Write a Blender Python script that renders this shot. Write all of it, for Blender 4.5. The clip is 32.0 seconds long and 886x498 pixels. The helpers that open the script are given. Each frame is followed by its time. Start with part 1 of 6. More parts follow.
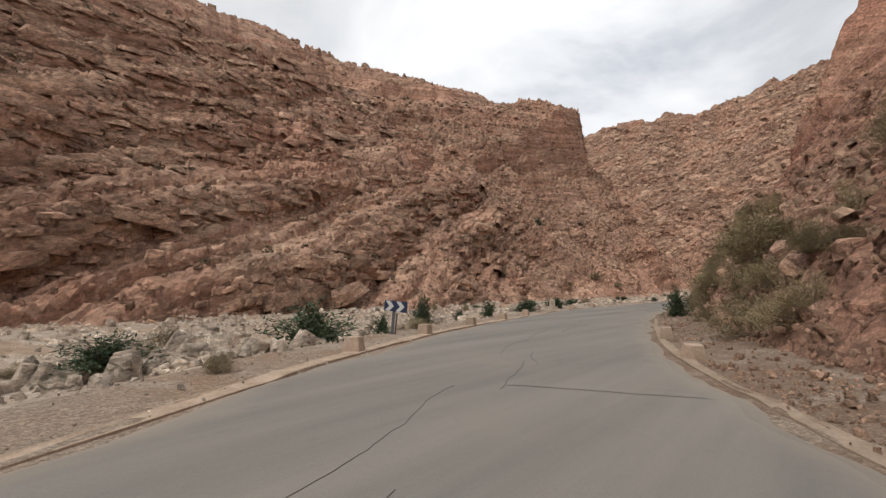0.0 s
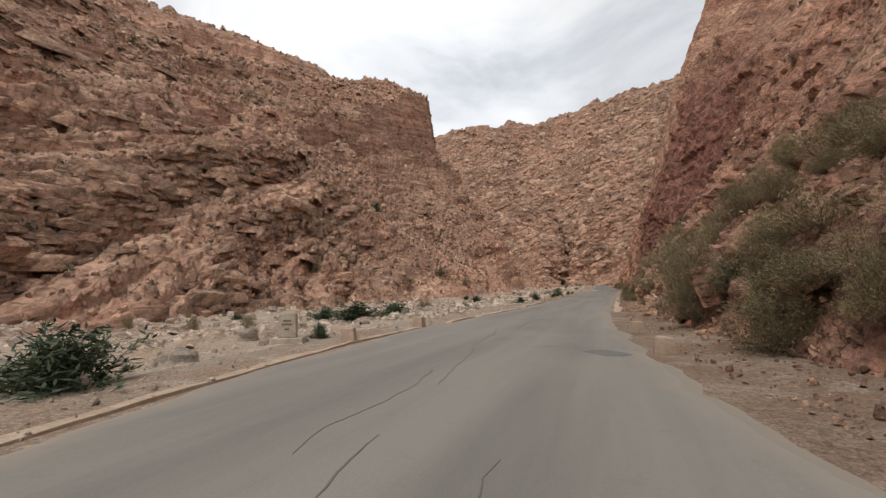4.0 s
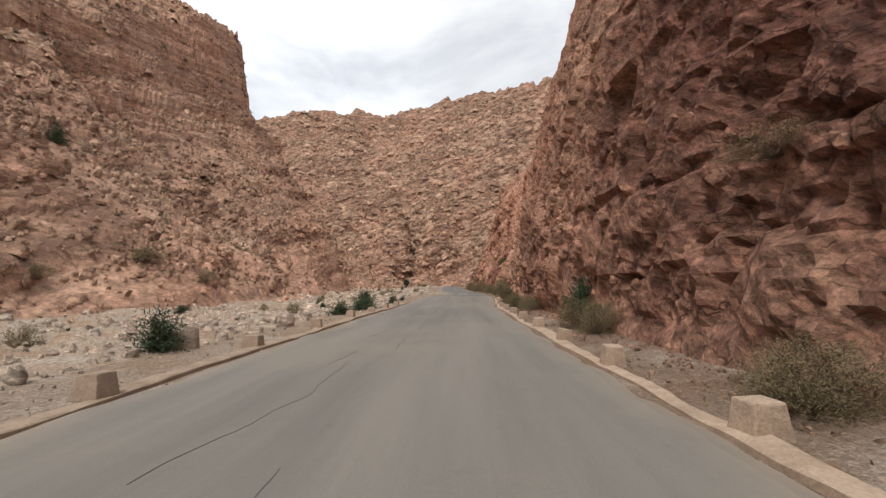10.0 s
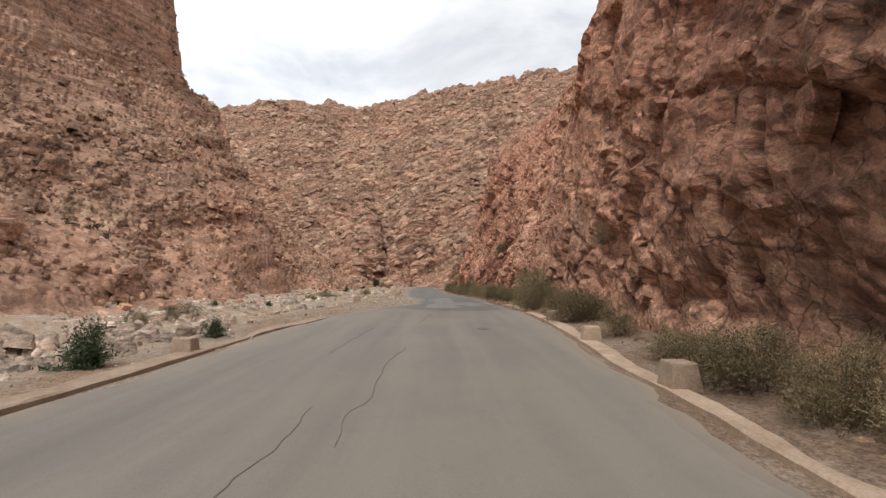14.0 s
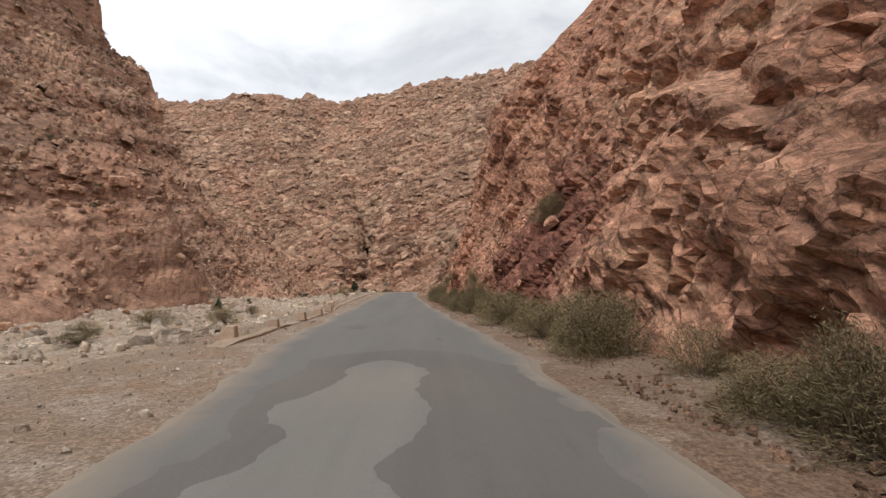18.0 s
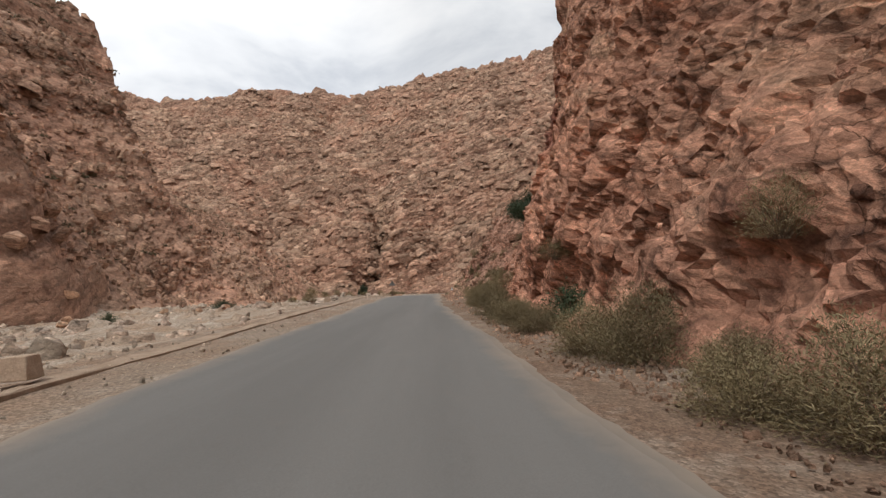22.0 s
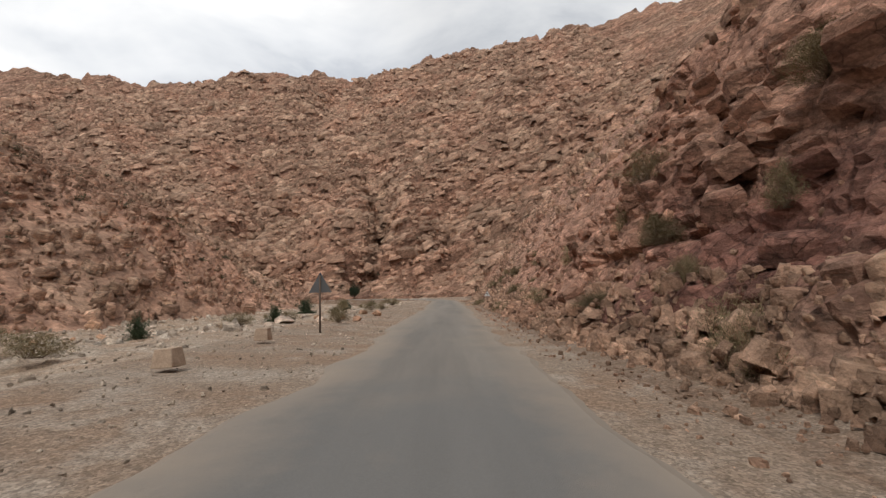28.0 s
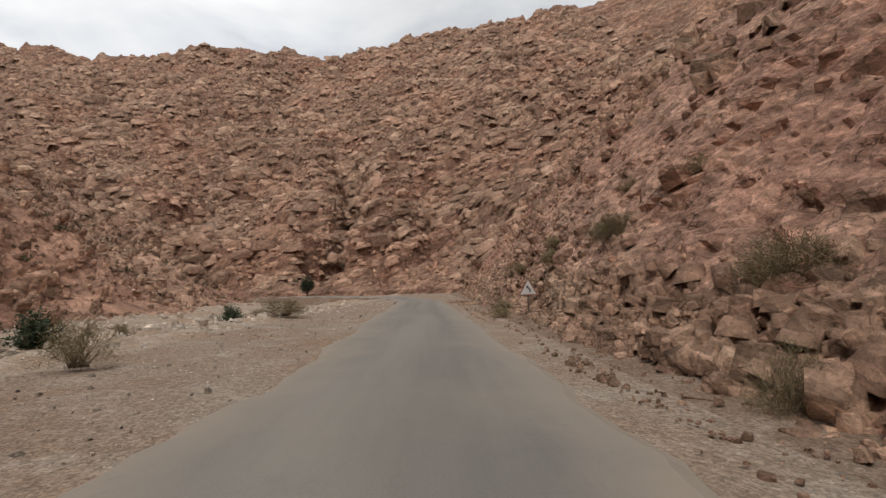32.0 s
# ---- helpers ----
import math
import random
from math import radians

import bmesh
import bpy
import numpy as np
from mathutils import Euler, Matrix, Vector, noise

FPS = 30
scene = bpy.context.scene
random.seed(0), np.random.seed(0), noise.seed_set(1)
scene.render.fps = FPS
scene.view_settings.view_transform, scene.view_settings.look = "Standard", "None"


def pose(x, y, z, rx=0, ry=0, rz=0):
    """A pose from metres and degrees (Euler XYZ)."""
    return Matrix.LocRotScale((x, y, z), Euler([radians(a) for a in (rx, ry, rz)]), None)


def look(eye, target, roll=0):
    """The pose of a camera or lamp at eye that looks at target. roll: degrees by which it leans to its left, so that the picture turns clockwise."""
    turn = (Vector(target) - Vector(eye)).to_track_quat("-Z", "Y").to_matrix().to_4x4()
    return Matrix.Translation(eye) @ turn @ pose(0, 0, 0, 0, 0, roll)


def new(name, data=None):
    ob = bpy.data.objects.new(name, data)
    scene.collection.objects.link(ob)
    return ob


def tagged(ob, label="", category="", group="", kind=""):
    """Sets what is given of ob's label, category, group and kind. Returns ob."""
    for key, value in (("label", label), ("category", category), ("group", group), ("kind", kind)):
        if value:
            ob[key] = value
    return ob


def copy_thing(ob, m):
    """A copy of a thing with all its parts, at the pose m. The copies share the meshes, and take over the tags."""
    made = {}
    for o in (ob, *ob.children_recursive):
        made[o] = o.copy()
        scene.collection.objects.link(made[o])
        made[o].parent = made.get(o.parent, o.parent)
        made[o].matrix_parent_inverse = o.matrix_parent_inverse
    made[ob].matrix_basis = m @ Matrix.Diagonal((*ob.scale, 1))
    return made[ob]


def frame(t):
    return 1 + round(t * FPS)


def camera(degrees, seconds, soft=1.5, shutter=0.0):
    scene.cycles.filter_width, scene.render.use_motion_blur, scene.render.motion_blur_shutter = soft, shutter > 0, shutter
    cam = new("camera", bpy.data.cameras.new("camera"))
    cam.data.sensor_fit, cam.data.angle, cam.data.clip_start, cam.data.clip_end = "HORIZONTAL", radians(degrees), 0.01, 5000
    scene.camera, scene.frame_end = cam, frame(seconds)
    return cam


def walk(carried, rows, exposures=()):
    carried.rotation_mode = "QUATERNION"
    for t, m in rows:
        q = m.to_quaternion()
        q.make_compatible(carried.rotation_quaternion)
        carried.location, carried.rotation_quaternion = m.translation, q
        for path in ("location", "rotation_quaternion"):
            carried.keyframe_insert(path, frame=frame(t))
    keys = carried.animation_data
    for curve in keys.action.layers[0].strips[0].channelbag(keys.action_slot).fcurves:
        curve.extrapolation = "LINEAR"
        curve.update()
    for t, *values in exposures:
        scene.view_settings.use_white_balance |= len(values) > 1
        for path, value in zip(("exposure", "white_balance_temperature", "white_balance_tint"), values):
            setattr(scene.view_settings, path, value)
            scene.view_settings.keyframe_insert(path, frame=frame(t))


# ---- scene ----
cam = camera(86.5, 32.0, soft=1.35)
METRES, EYE, TILT, LEAN, TURN = 250.0, 1.35, 4.5, 0.0, 0.0
ROWS = [
    (0.0, 0.0, 0.0, 0.0, 0.0, 0.0, -0.0),
    (0.5, 0.0027, 0.0124, -0.0012, -2.31, -0.05, -0.16),
    (1.0, 0.0062, 0.0271, -0.0024, -4.85, -0.12, -0.38),
    (1.5, 0.0098, 0.0398, -0.0038, -6.98, -0.11, -0.62),
    (2.0, 0.0144, 0.0545, -0.0052, -9.64, -0.09, -0.91),
    (2.5, 0.0191, 0.0673, -0.0064, -11.87, -0.04, -1.0),
    (4.5, 0.0449, 0.1224, -0.0117, -20.03, 0.28, -0.97),
    (5.0, 0.0527, 0.1358, -0.0128, -22.37, 0.37, -1.19),
    (5.5, 0.0608, 0.1491, -0.0141, -24.6, 0.43, -1.49),
    (6.0, 0.0693, 0.1622, -0.0152, -26.49, 0.56, -1.72),
    (6.5, 0.0785, 0.1752, -0.0164, -28.26, 0.64, -1.93),
    (7.0, 0.0879, 0.188, -0.0174, -30.04, 0.72, -2.18),
    (7.5, 0.0975, 0.2007, -0.0184, -31.62, 0.78, -2.37),
    (8.0, 0.1072, 0.2134, -0.0196, -32.9, 0.89, -2.45),
    (8.5, 0.117, 0.226, -0.0207, -33.92, 0.8, -2.42),
    (9.0, 0.1276, 0.2395, -0.0218, -34.77, 0.85, -2.45),
    (9.5, 0.1365, 0.2512, -0.023, -35.4, 0.83, -2.51),
    (10.0, 0.1469, 0.2648, -0.0243, -36.05, 0.88, -2.57),
    (10.5, 0.1559, 0.2766, -0.0253, -36.49, 0.91, -2.59),
    (11.0, 0.1663, 0.2901, -0.0265, -36.96, 0.92, -2.59),
    (11.5, 0.1753, 0.3018, -0.0276, -37.29, 0.94, -2.61),
    (12.0, 0.1859, 0.3153, -0.0287, -37.65, 1.0, -2.74),
    (12.5, 0.195, 0.3268, -0.0297, -37.96, 1.02, -2.76),
    (13.0, 0.2057, 0.3401, -0.0307, -38.3, 1.09, -2.81),
    (13.5, 0.2158, 0.3523, -0.0317, -38.59, 1.15, -2.84),
    (14.0, 0.2258, 0.3646, -0.0327, -38.88, 1.18, -2.86),
    (14.5, 0.2356, 0.3767, -0.0337, -39.17, 1.28, -2.78),
    (16.5, 0.274, 0.4203, -0.0355, -40.18, 1.3, -2.58),
    (17.0, 0.2844, 0.4327, -0.0365, -40.32, 1.38, -2.5),
    (17.5, 0.2932, 0.4433, -0.0373, -40.37, 1.49, -2.37),
    (18.0, 0.3035, 0.4557, -0.0381, -40.31, 1.53, -2.15),
    (18.5, 0.3122, 0.4664, -0.0388, -40.12, 1.47, -2.0),
    (19.0, 0.322, 0.4791, -0.0398, -39.81, 1.4, -1.96),
    (19.5, 0.3301, 0.4905, -0.0409, -39.49, 1.39, -1.98),
    (20.0, 0.3396, 0.504, -0.0421, -39.1, 1.45, -1.97),
    (20.5, 0.3477, 0.5155, -0.0429, -38.83, 1.49, -1.91),
    (21.0, 0.3573, 0.529, -0.0439, -38.61, 1.5, -1.71),
    (21.5, 0.3664, 0.5416, -0.0448, -38.46, 1.53, -1.4),
    (22.0, 0.3755, 0.5542, -0.0458, -38.35, 1.6, -1.2),
    (22.5, 0.3848, 0.5672, -0.0468, -38.26, 1.7, -1.08),
    (23.0, 0.3941, 0.5803, -0.0476, -38.2, 1.78, -0.92),
    (23.5, 0.4034, 0.5931, -0.0483, -38.08, 1.85, -0.86),
    (24.0, 0.4125, 0.6059, -0.0489, -37.92, 1.92, -0.91),
    (24.5, 0.4216, 0.6191, -0.0497, -37.69, 1.99, -1.02),
    (25.0, 0.4305, 0.6322, -0.0505, -37.41, 2.03, -1.06),
    (25.5, 0.4393, 0.6454, -0.0513, -37.19, 1.98, -1.11),
    (27.5, 0.4758, 0.6939, -0.0532, -37.15, 1.6, -1.16),
    (28.0, 0.4868, 0.7088, -0.0544, -37.39, 1.56, -1.21),
    (28.5, 0.4963, 0.7213, -0.0555, -37.66, 1.52, -1.27),
    (29.0, 0.5075, 0.7359, -0.0567, -38.05, 1.49, -1.31),
    (29.5, 0.5164, 0.7478, -0.0578, -38.42, 1.46, -1.34),
    (30.0, 0.5273, 0.7617, -0.059, -38.81, 1.44, -1.35),
    (30.5, 0.5376, 0.7746, -0.0602, -39.12, 1.38, -1.37),
    (31.0, 0.5478, 0.7874, -0.0613, -39.42, 1.3, -1.41),
    (31.5, 0.558, 0.8, -0.0625, -39.66, 1.2, -1.45),
    (32.0, 0.5683, 0.8127, -0.0636, -39.89, 1.1, -1.49),
]
walk(cam, [(t, pose(0, 0, EYE, TILT, LEAN, TURN) @ pose(METRES * x, METRES * y, METRES * z, 90 + pitch, roll, yaw)) for t, x, y, z, yaw, pitch, roll in ROWS],
     exposures=((0, -0.26), (5, -0.22), (8, -0.08), (14, 0.02), (20, -0.16), (25, -0.26), (32, -0.42)))

# ---------------------------------------------------------------- light
SUN_AZ, SUN_EL = 240.0, 60.0     # compass-like: degrees clockwise from +y, height above the horizon
scene.view_settings.exposure = 0.0


def nodes_of(tree):
    return tree.nodes, tree.links


def make_world():
    w = bpy.data.worlds.new("overcast_sky")
    w.use_nodes = True
    n, l = nodes_of(w.node_tree)
    n.clear()
    out = n.new("ShaderNodeOutputWorld")
    sky = n.new("ShaderNodeTexSky")
    sky.sky_type, sky.sun_disc = "NISHITA", False
    sky.sun_elevation, sky.sun_rotation = radians(SUN_EL), radians(SUN_AZ)
    blue = n.new("ShaderNodeBackground")
    blue.inputs["Strength"].default_value = 0.12
    l.new(sky.outputs[0], blue.inputs["Color"])
    co = n.new("ShaderNodeTexCoord")
    mp = n.new("ShaderNodeMapping")
    mp.inputs["Scale"].default_value = (1.0, 1.0, 2.2)
    mp.inputs["Location"].default_value = (0.35, 0.1, 0.0)
    l.new(co.outputs["Generated"], mp.inputs["Vector"])
    big = n.new("ShaderNodeTexNoise")
    big.inputs["Scale"].default_value, big.inputs["Detail"].default_value, big.inputs["Roughness"].default_value = 2.3, 7, 0.52
    big.inputs["Distortion"].default_value = 0.35
    l.new(mp.outputs[0], big.inputs["Vector"])
    ramp = n.new("ShaderNodeValToRGB")
    ramp.color_ramp.elements[0].position, ramp.color_ramp.elements[0].color = 0.34, (0.56, 0.59, 0.64, 1)
    ramp.color_ramp.elements[1].position, ramp.color_ramp.elements[1].color = 0.62, (1.0, 1.0, 1.0, 1)
    e = ramp.color_ramp.elements.new(0.48)
    e.color = (0.80, 0.82, 0.85, 1)
    l.new(big.outputs["Fac"], ramp.inputs["Fac"])
    cloud = n.new("ShaderNodeBackground")
    near_sun = n.new("ShaderNodeVectorMath")
    near_sun.operation = "DOT_PRODUCT"
    near_sun.inputs[1].default_value = Vector((0.16, 0.95, 0.28)).normalized()
    l.new(co.outputs["Generated"], near_sun.inputs[0])
    thin = n.new("ShaderNodeMapRange")
    thin.interpolation_type = "SMOOTHSTEP"
    thin.inputs["From Min"].default_value, thin.inputs["From Max"].default_value = 0.86, 0.97
    thin.inputs["To Min"].default_value, thin.inputs["To Max"].default_value = 1.12, 1.36
    l.new(near_sun.outputs["Value"], thin.inputs["Value"])
    l.new(thin.outputs[0], cloud.inputs["Strength"])
    l.new(ramp.outputs["Color"], cloud.inputs["Color"])
    cover = n.new("ShaderNodeMapRange")
    cover.inputs["From Min"].default_value, cover.inputs["From Max"].default_value = 0.25, 0.45
    cover.inputs["To Min"].default_value, cover.inputs["To Max"].default_value = 0.8, 1.0
    l.new(big.outputs["Fac"], cover.inputs["Value"])
    mix = n.new("ShaderNodeMixShader")
    l.new(cover.outputs[0], mix.inputs[0])
    l.new(blue.outputs[0], mix.inputs[1])
    l.new(cloud.outputs[0], mix.inputs[2])
    l.new(mix.outputs[0], out.inputs["Surface"])
    scene.world = w


make_world()
sun = new("sun", bpy.data.lights.new("sun", "SUN"))
sun.data.energy, sun.data.angle, sun.data.color = 2.0, radians(10), (1.0, 0.94, 0.86)
az, el = radians(SUN_AZ), radians(SUN_EL)
sun.matrix_world = look((math.sin(az) * math.cos(el) * 100, math.cos(az) * math.cos(el) * 100, math.sin(el) * 100), (0, 0, 0))


# ---------------------------------------------------------------- materials
class Mat:
    """A small builder of node materials in world coordinates."""

    def __init__(self, name, rough=0.9, spec=0.25):
        self.m = bpy.data.materials.new(name)
        self.m.use_nodes = True
        self.n, self.l = nodes_of(self.m.node_tree)
        self.b = self.n["Principled BSDF"]
        self.b.inputs["Roughness"].default_value = rough
        self.b.inputs["Specular IOR Level"].default_value = spec
        self.co = self.n.new("ShaderNodeTexCoord").outputs["Object"]

    def mapping(self, scale=(1, 1, 1), rot=(0, 0, 0), src=None):
        mp = self.n.new("ShaderNodeMapping")
        mp.vector_type = "TEXTURE"
        mp.inputs["Scale"].default_value = [1.0 / a for a in scale]
        mp.inputs["Rotation"].default_value = [radians(a) for a in rot]
        self.l.new(src or self.co, mp.inputs["Vector"])
        return mp.outputs[0]

    def noise(self, scale, detail=5, rough=0.55, src=None, distort=0.0):
        t = self.n.new("ShaderNodeTexNoise")
        t.inputs["Scale"].default_value, t.inputs["Detail"].default_value = scale, detail
        t.inputs["Roughness"].default_value, t.inputs["Distortion"].default_value = rough, distort
        self.l.new(src or self.co, t.inputs["Vector"])
        return t.outputs["Fac"]

    def wobbled(self, scale, amount):
        """The coordinates, shaken by noise."""
        t = self.n.new("ShaderNodeTexNoise")
        t.inputs["Scale"].default_value, t.inputs["Detail"].default_value = scale, 4
        self.l.new(self.co, t.inputs["Vector"])
        a = self.n.new("ShaderNodeVectorMath")
        a.operation = "MULTIPLY_ADD"
        self.l.new(t.outputs["Color"], a.inputs[0])
        a.inputs[1].default_value = (amount, amount, amount)
        self.l.new(self.co, a.inputs[2])
        return a.outputs[0]

    def cells(self, scale, src=None, feature="DISTANCE_TO_EDGE", out="Distance"):
        t = self.n.new("ShaderNodeTexVoronoi")
        t.feature = feature
        t.inputs["Scale"].default_value = scale
        self.l.new(src or self.co, t.inputs["Vector"])
        return t.outputs[out]

    def span(self, v, a, b, lo=0.0, hi=1.0):
        t = self.n.new("ShaderNodeMapRange")
        t.inputs["From Min"].default_value, t.inputs["From Max"].default_value = a, b
        t.inputs["To Min"].default_value, t.inputs["To Max"].default_value = lo, hi
        self.l.new(v, t.inputs["Value"])
        return t.outputs[0]

    def math(self, op, a, b):
        t = self.n.new("ShaderNodeMath")
        t.operation = op
        for i, v in enumerate((a, b)):
            if isinstance(v, (int, float)):
                t.inputs[i].default_value = v
            else:
                self.l.new(v, t.inputs[i])
        return t.outputs[0]

    def ramp(self, v, stops):
        t = self.n.new("ShaderNodeValToRGB")
        r = t.color_ramp
        while len(r.elements) < len(stops):
            r.elements.new(0.5)
        for e, (p, c) in zip(r.elements, stops):
            e.position, e.color = p, (*c, 1)
        self.l.new(v, t.inputs["Fac"])
        return t.outputs["Color"]

    def mix(self, fac, a, b, kind="MIX"):
        t = self.n.new("ShaderNodeMix")
        t.data_type, t.blend_type = "RGBA", kind
        for i, v in ((0, fac), (6, a), (7, b)):
            if isinstance(v, (int, float)):
                t.inputs[i].default_value = v
            elif isinstance(v, tuple):
                t.inputs[i].default_value = (*v, 1)
            else:
                self.l.new(v, t.inputs[i])
        return t.outputs[2]

    def color(self, c):
        self.l.new(c, self.b.inputs["Base Color"])

    def roughness(self, v):
        self.l.new(v, self.b.inputs["Roughness"])

    def bump(self, v, dist, strength=1.0, prev=None):
        t = self.n.new("ShaderNodeBump")
        t.inputs["Distance"].default_value, t.inputs["Strength"].default_value = dist, strength
        self.l.new(v, t.inputs["Height"])
        if prev is not None:
            self.l.new(prev, t.inputs["Normal"])
        self.l.new(t.outputs[0], self.b.inputs["Normal"])
        return t.outputs[0]

    def random_tint(self, c, low=0.75, high=1.2, island=False):
        g = self.n.new("ShaderNodeNewGeometry" if island else "ShaderNodeObjectInfo")
        v = self.span(g.outputs["Random Per Island" if island else "Random"], 0, 1, low, high)
        return self.mix(1.0, c, v, "MULTIPLY")


# centres and reaches of the maroon bodies in the cliff
MAROON_LOW = (((132.8, 182.0, 1.0), 2.5, 5.5),)
# the third also carries the shade of a shadowed cliff face in its colour
MAROON_AND_SHADE = (((93.6, 129.2, 1.5), 4.5, 8.5), ((123.3, 161.6, 11.5), 5.0, 9.5), ((49.0, 66.1, 13.0), 8.0, 17.0))


def rock_material(name, dark, mid, light, dip=(0, 0, 0), fine=1.0, vein=(0.5, 0.36, 0.25), depth=1.0, pieces=False, fresh=None, shards=1.0, bands=0.5, near=False, bodies=()):
    m = Mat(name, 0.92, 0.2)
    m.co = m.n.new("ShaderNodeNewGeometry").outputs["Position"]
    bed = m.mapping((0.16, 0.16, 1.7), dip, m.wobbled(0.25 * fine, 1.2 / fine))
    big = m.noise(0.045, 4, 0.6)
    layers = m.noise(0.55 * fine, 6, 0.62, bed, 0.4)
    grain = m.noise(2.4 * fine, 8, 0.66)
    c = m.ramp(layers, [(0.30, dark), (0.48, mid), (0.66, light)])
    c2 = m.ramp(layers, [(0.28, mid), (0.52, light), (0.7, vein)])
    c = m.mix(m.span(big, 0.42, 0.62), c, c2)
    c = m.mix(m.span(m.noise(0.028, 3, 0.5), 0.5, 0.6, 0.0, 0.55), c, (light[0] * 1.05, light[1] * 0.88, light[2] * 0.85))
    c = m.mix(m.span(grain, 0.35, 0.75, 0.0, 0.55), c, light)
    c = m.mix(m.span(m.noise(0.9 * fine, 6, 0.7), 0.56, 0.72, 0.0, 0.6), c, dark)
    spots = m.noise(14 * fine, 6, 0.7)
    c = m.mix(1.0, c, m.span(spots, 0.3, 0.7, 0.70, 1.28), "MULTIPLY")
    # thin hard and soft beds
    strip = m.noise(1.0 * fine, 4, 0.7, m.mapping((0.04, 0.04, 1.3), dip, m.wobbled(0.22 * fine, 2.0 / fine)))
    c = m.mix(1.0, c, m.span(strip, 0.38, 0.62, 1 - 0.5 * bands, 1 + 0.35 * bands), "MULTIPLY")
    # angular fragments, each of its own tone
    for size, low, high in ((1.5, 0.74, 1.24), (4.5, 0.70, 1.26)):
        shard = m.cells(size * fine, m.mapping((0.7, 0.7, 1.7), dip, m.wobbled(2.5 * fine, 0.25 / fine)), "F1", "Color")
        c = m.mix(1.0, c, m.span(shard, 0.15, 0.85, 1 - (1 - low) * shards, 1 + (high - 1) * shards), "MULTIPLY")
    # fine joints across and along the beds
    edge = m.span(m.cells(0.75 * fine, m.mapping((0.45, 0.45, 1.5), dip, m.wobbled(1.3 * fine, 0.9 / fine))), 0.0, 0.04)
    edge = m.math("MAXIMUM", edge, m.span(m.noise(0.35 * fine, 3, 0.5), 0.42, 0.55))
    c = m.mix(1.0, c, m.span(edge, 0, 1, 0.68, 1.0), "MULTIPLY")
    if fresh:
        # freshly broken pinkish rock round one place, dark desert varnish away from it
        g = m.n.new("ShaderNodeNewGeometry")
        far = m.n.new("ShaderNodeVectorMath")
        far.operation = "DISTANCE"
        far.inputs[1].default_value = fresh
        m.l.new(g.outputs["Position"], far.inputs[0])
        reach = m.math("ADD", far.outputs["Value"], m.span(m.noise(0.16, 6, 0.65), 0.25, 0.75, -14, 14))
        new_rock = m.span(reach, 18, 46, 1.0, 0.0)
        # bold open joints round the large blocks
        joint = m.span(m.cells(0.30, m.mapping((0.75, 0.75, 1.25), dip, m.wobbled(0.5, 0.9))), 0.0, 0.022)
        joint = m.math("MAXIMUM", joint, m.span(m.noise(0.2, 3, 0.5), 0.47, 0.53))
        c = m.mix(1.0, c, m.span(joint, 0, 1, 0.42, 1.0), "MULTIPLY")
        c = m.mix(1.0, c, m.mix(new_rock, (0.97, 0.93, 0.90), (1.22, 1.14, 1.09)), "MULTIPLY")
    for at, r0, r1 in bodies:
        # a body of dark maroon rock; one also has shade painted into it
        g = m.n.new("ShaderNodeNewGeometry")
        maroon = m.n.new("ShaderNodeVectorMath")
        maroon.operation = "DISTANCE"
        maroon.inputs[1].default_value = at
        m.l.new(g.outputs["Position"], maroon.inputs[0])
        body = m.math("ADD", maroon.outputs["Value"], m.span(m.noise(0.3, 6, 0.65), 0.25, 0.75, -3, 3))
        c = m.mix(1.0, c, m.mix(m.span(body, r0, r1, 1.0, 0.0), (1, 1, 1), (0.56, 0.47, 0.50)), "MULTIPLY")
    if pieces:
        c = m.random_tint(c, 0.72, 1.3, True)
    chips = None
    if near:
        # hairline cracks, chipped corners and dust on what the road passes close by
        hair = m.span(m.cells(2.3, m.mapping((0.6, 0.6, 1.3), dip, m.wobbled(3.0, 0.45))), 0.0, 0.035)
        hair = m.math("MAXIMUM", hair, m.span(m.noise(0.7, 4, 0.6), 0.44, 0.56))
        c = m.mix(1.0, c, m.span(hair, 0, 1, 0.50, 1.0), "MULTIPLY")
        chips = m.noise(7.0, 7, 0.72, m.mapping((0.55, 0.55, 1.5), dip, m.wobbled(2.0, 0.3)))
        c = m.mix(1.0, c, m.span(chips, 0.32, 0.68, 0.66, 1.30), "MULTIPLY")
        streak = m.noise(0.8, 5, 0.6, m.mapping((1.0, 1.0, 0.16)))
        c = m.mix(m.span(streak, 0.55, 0.72, 0.0, 0.32), c, (dark[0] * 0.9, dark[1] * 0.9, dark[2] * 0.95))
    m.color(c)
    plates = m.noise(2.2 * fine, 7, 0.68, m.mapping((0.4, 0.4, 1.7), dip))
    b = m.bump(plates, 0.20 * depth / fine, 0.9)
    b = m.bump(grain, 0.12 * depth / fine, 0.9, b)
    b = m.bump(shard, 0.05 * depth / fine, 0.9, b)
    b = m.bump(edge, 0.06 * depth / fine, 0.9, b)
    b = m.bump(spots, 0.05 * depth / fine, 0.9, b)
    if near:
        b = m.bump(chips, 0.10, 0.8, b)
        m.bump(hair, 0.03, 0.9, b)
    return m.m


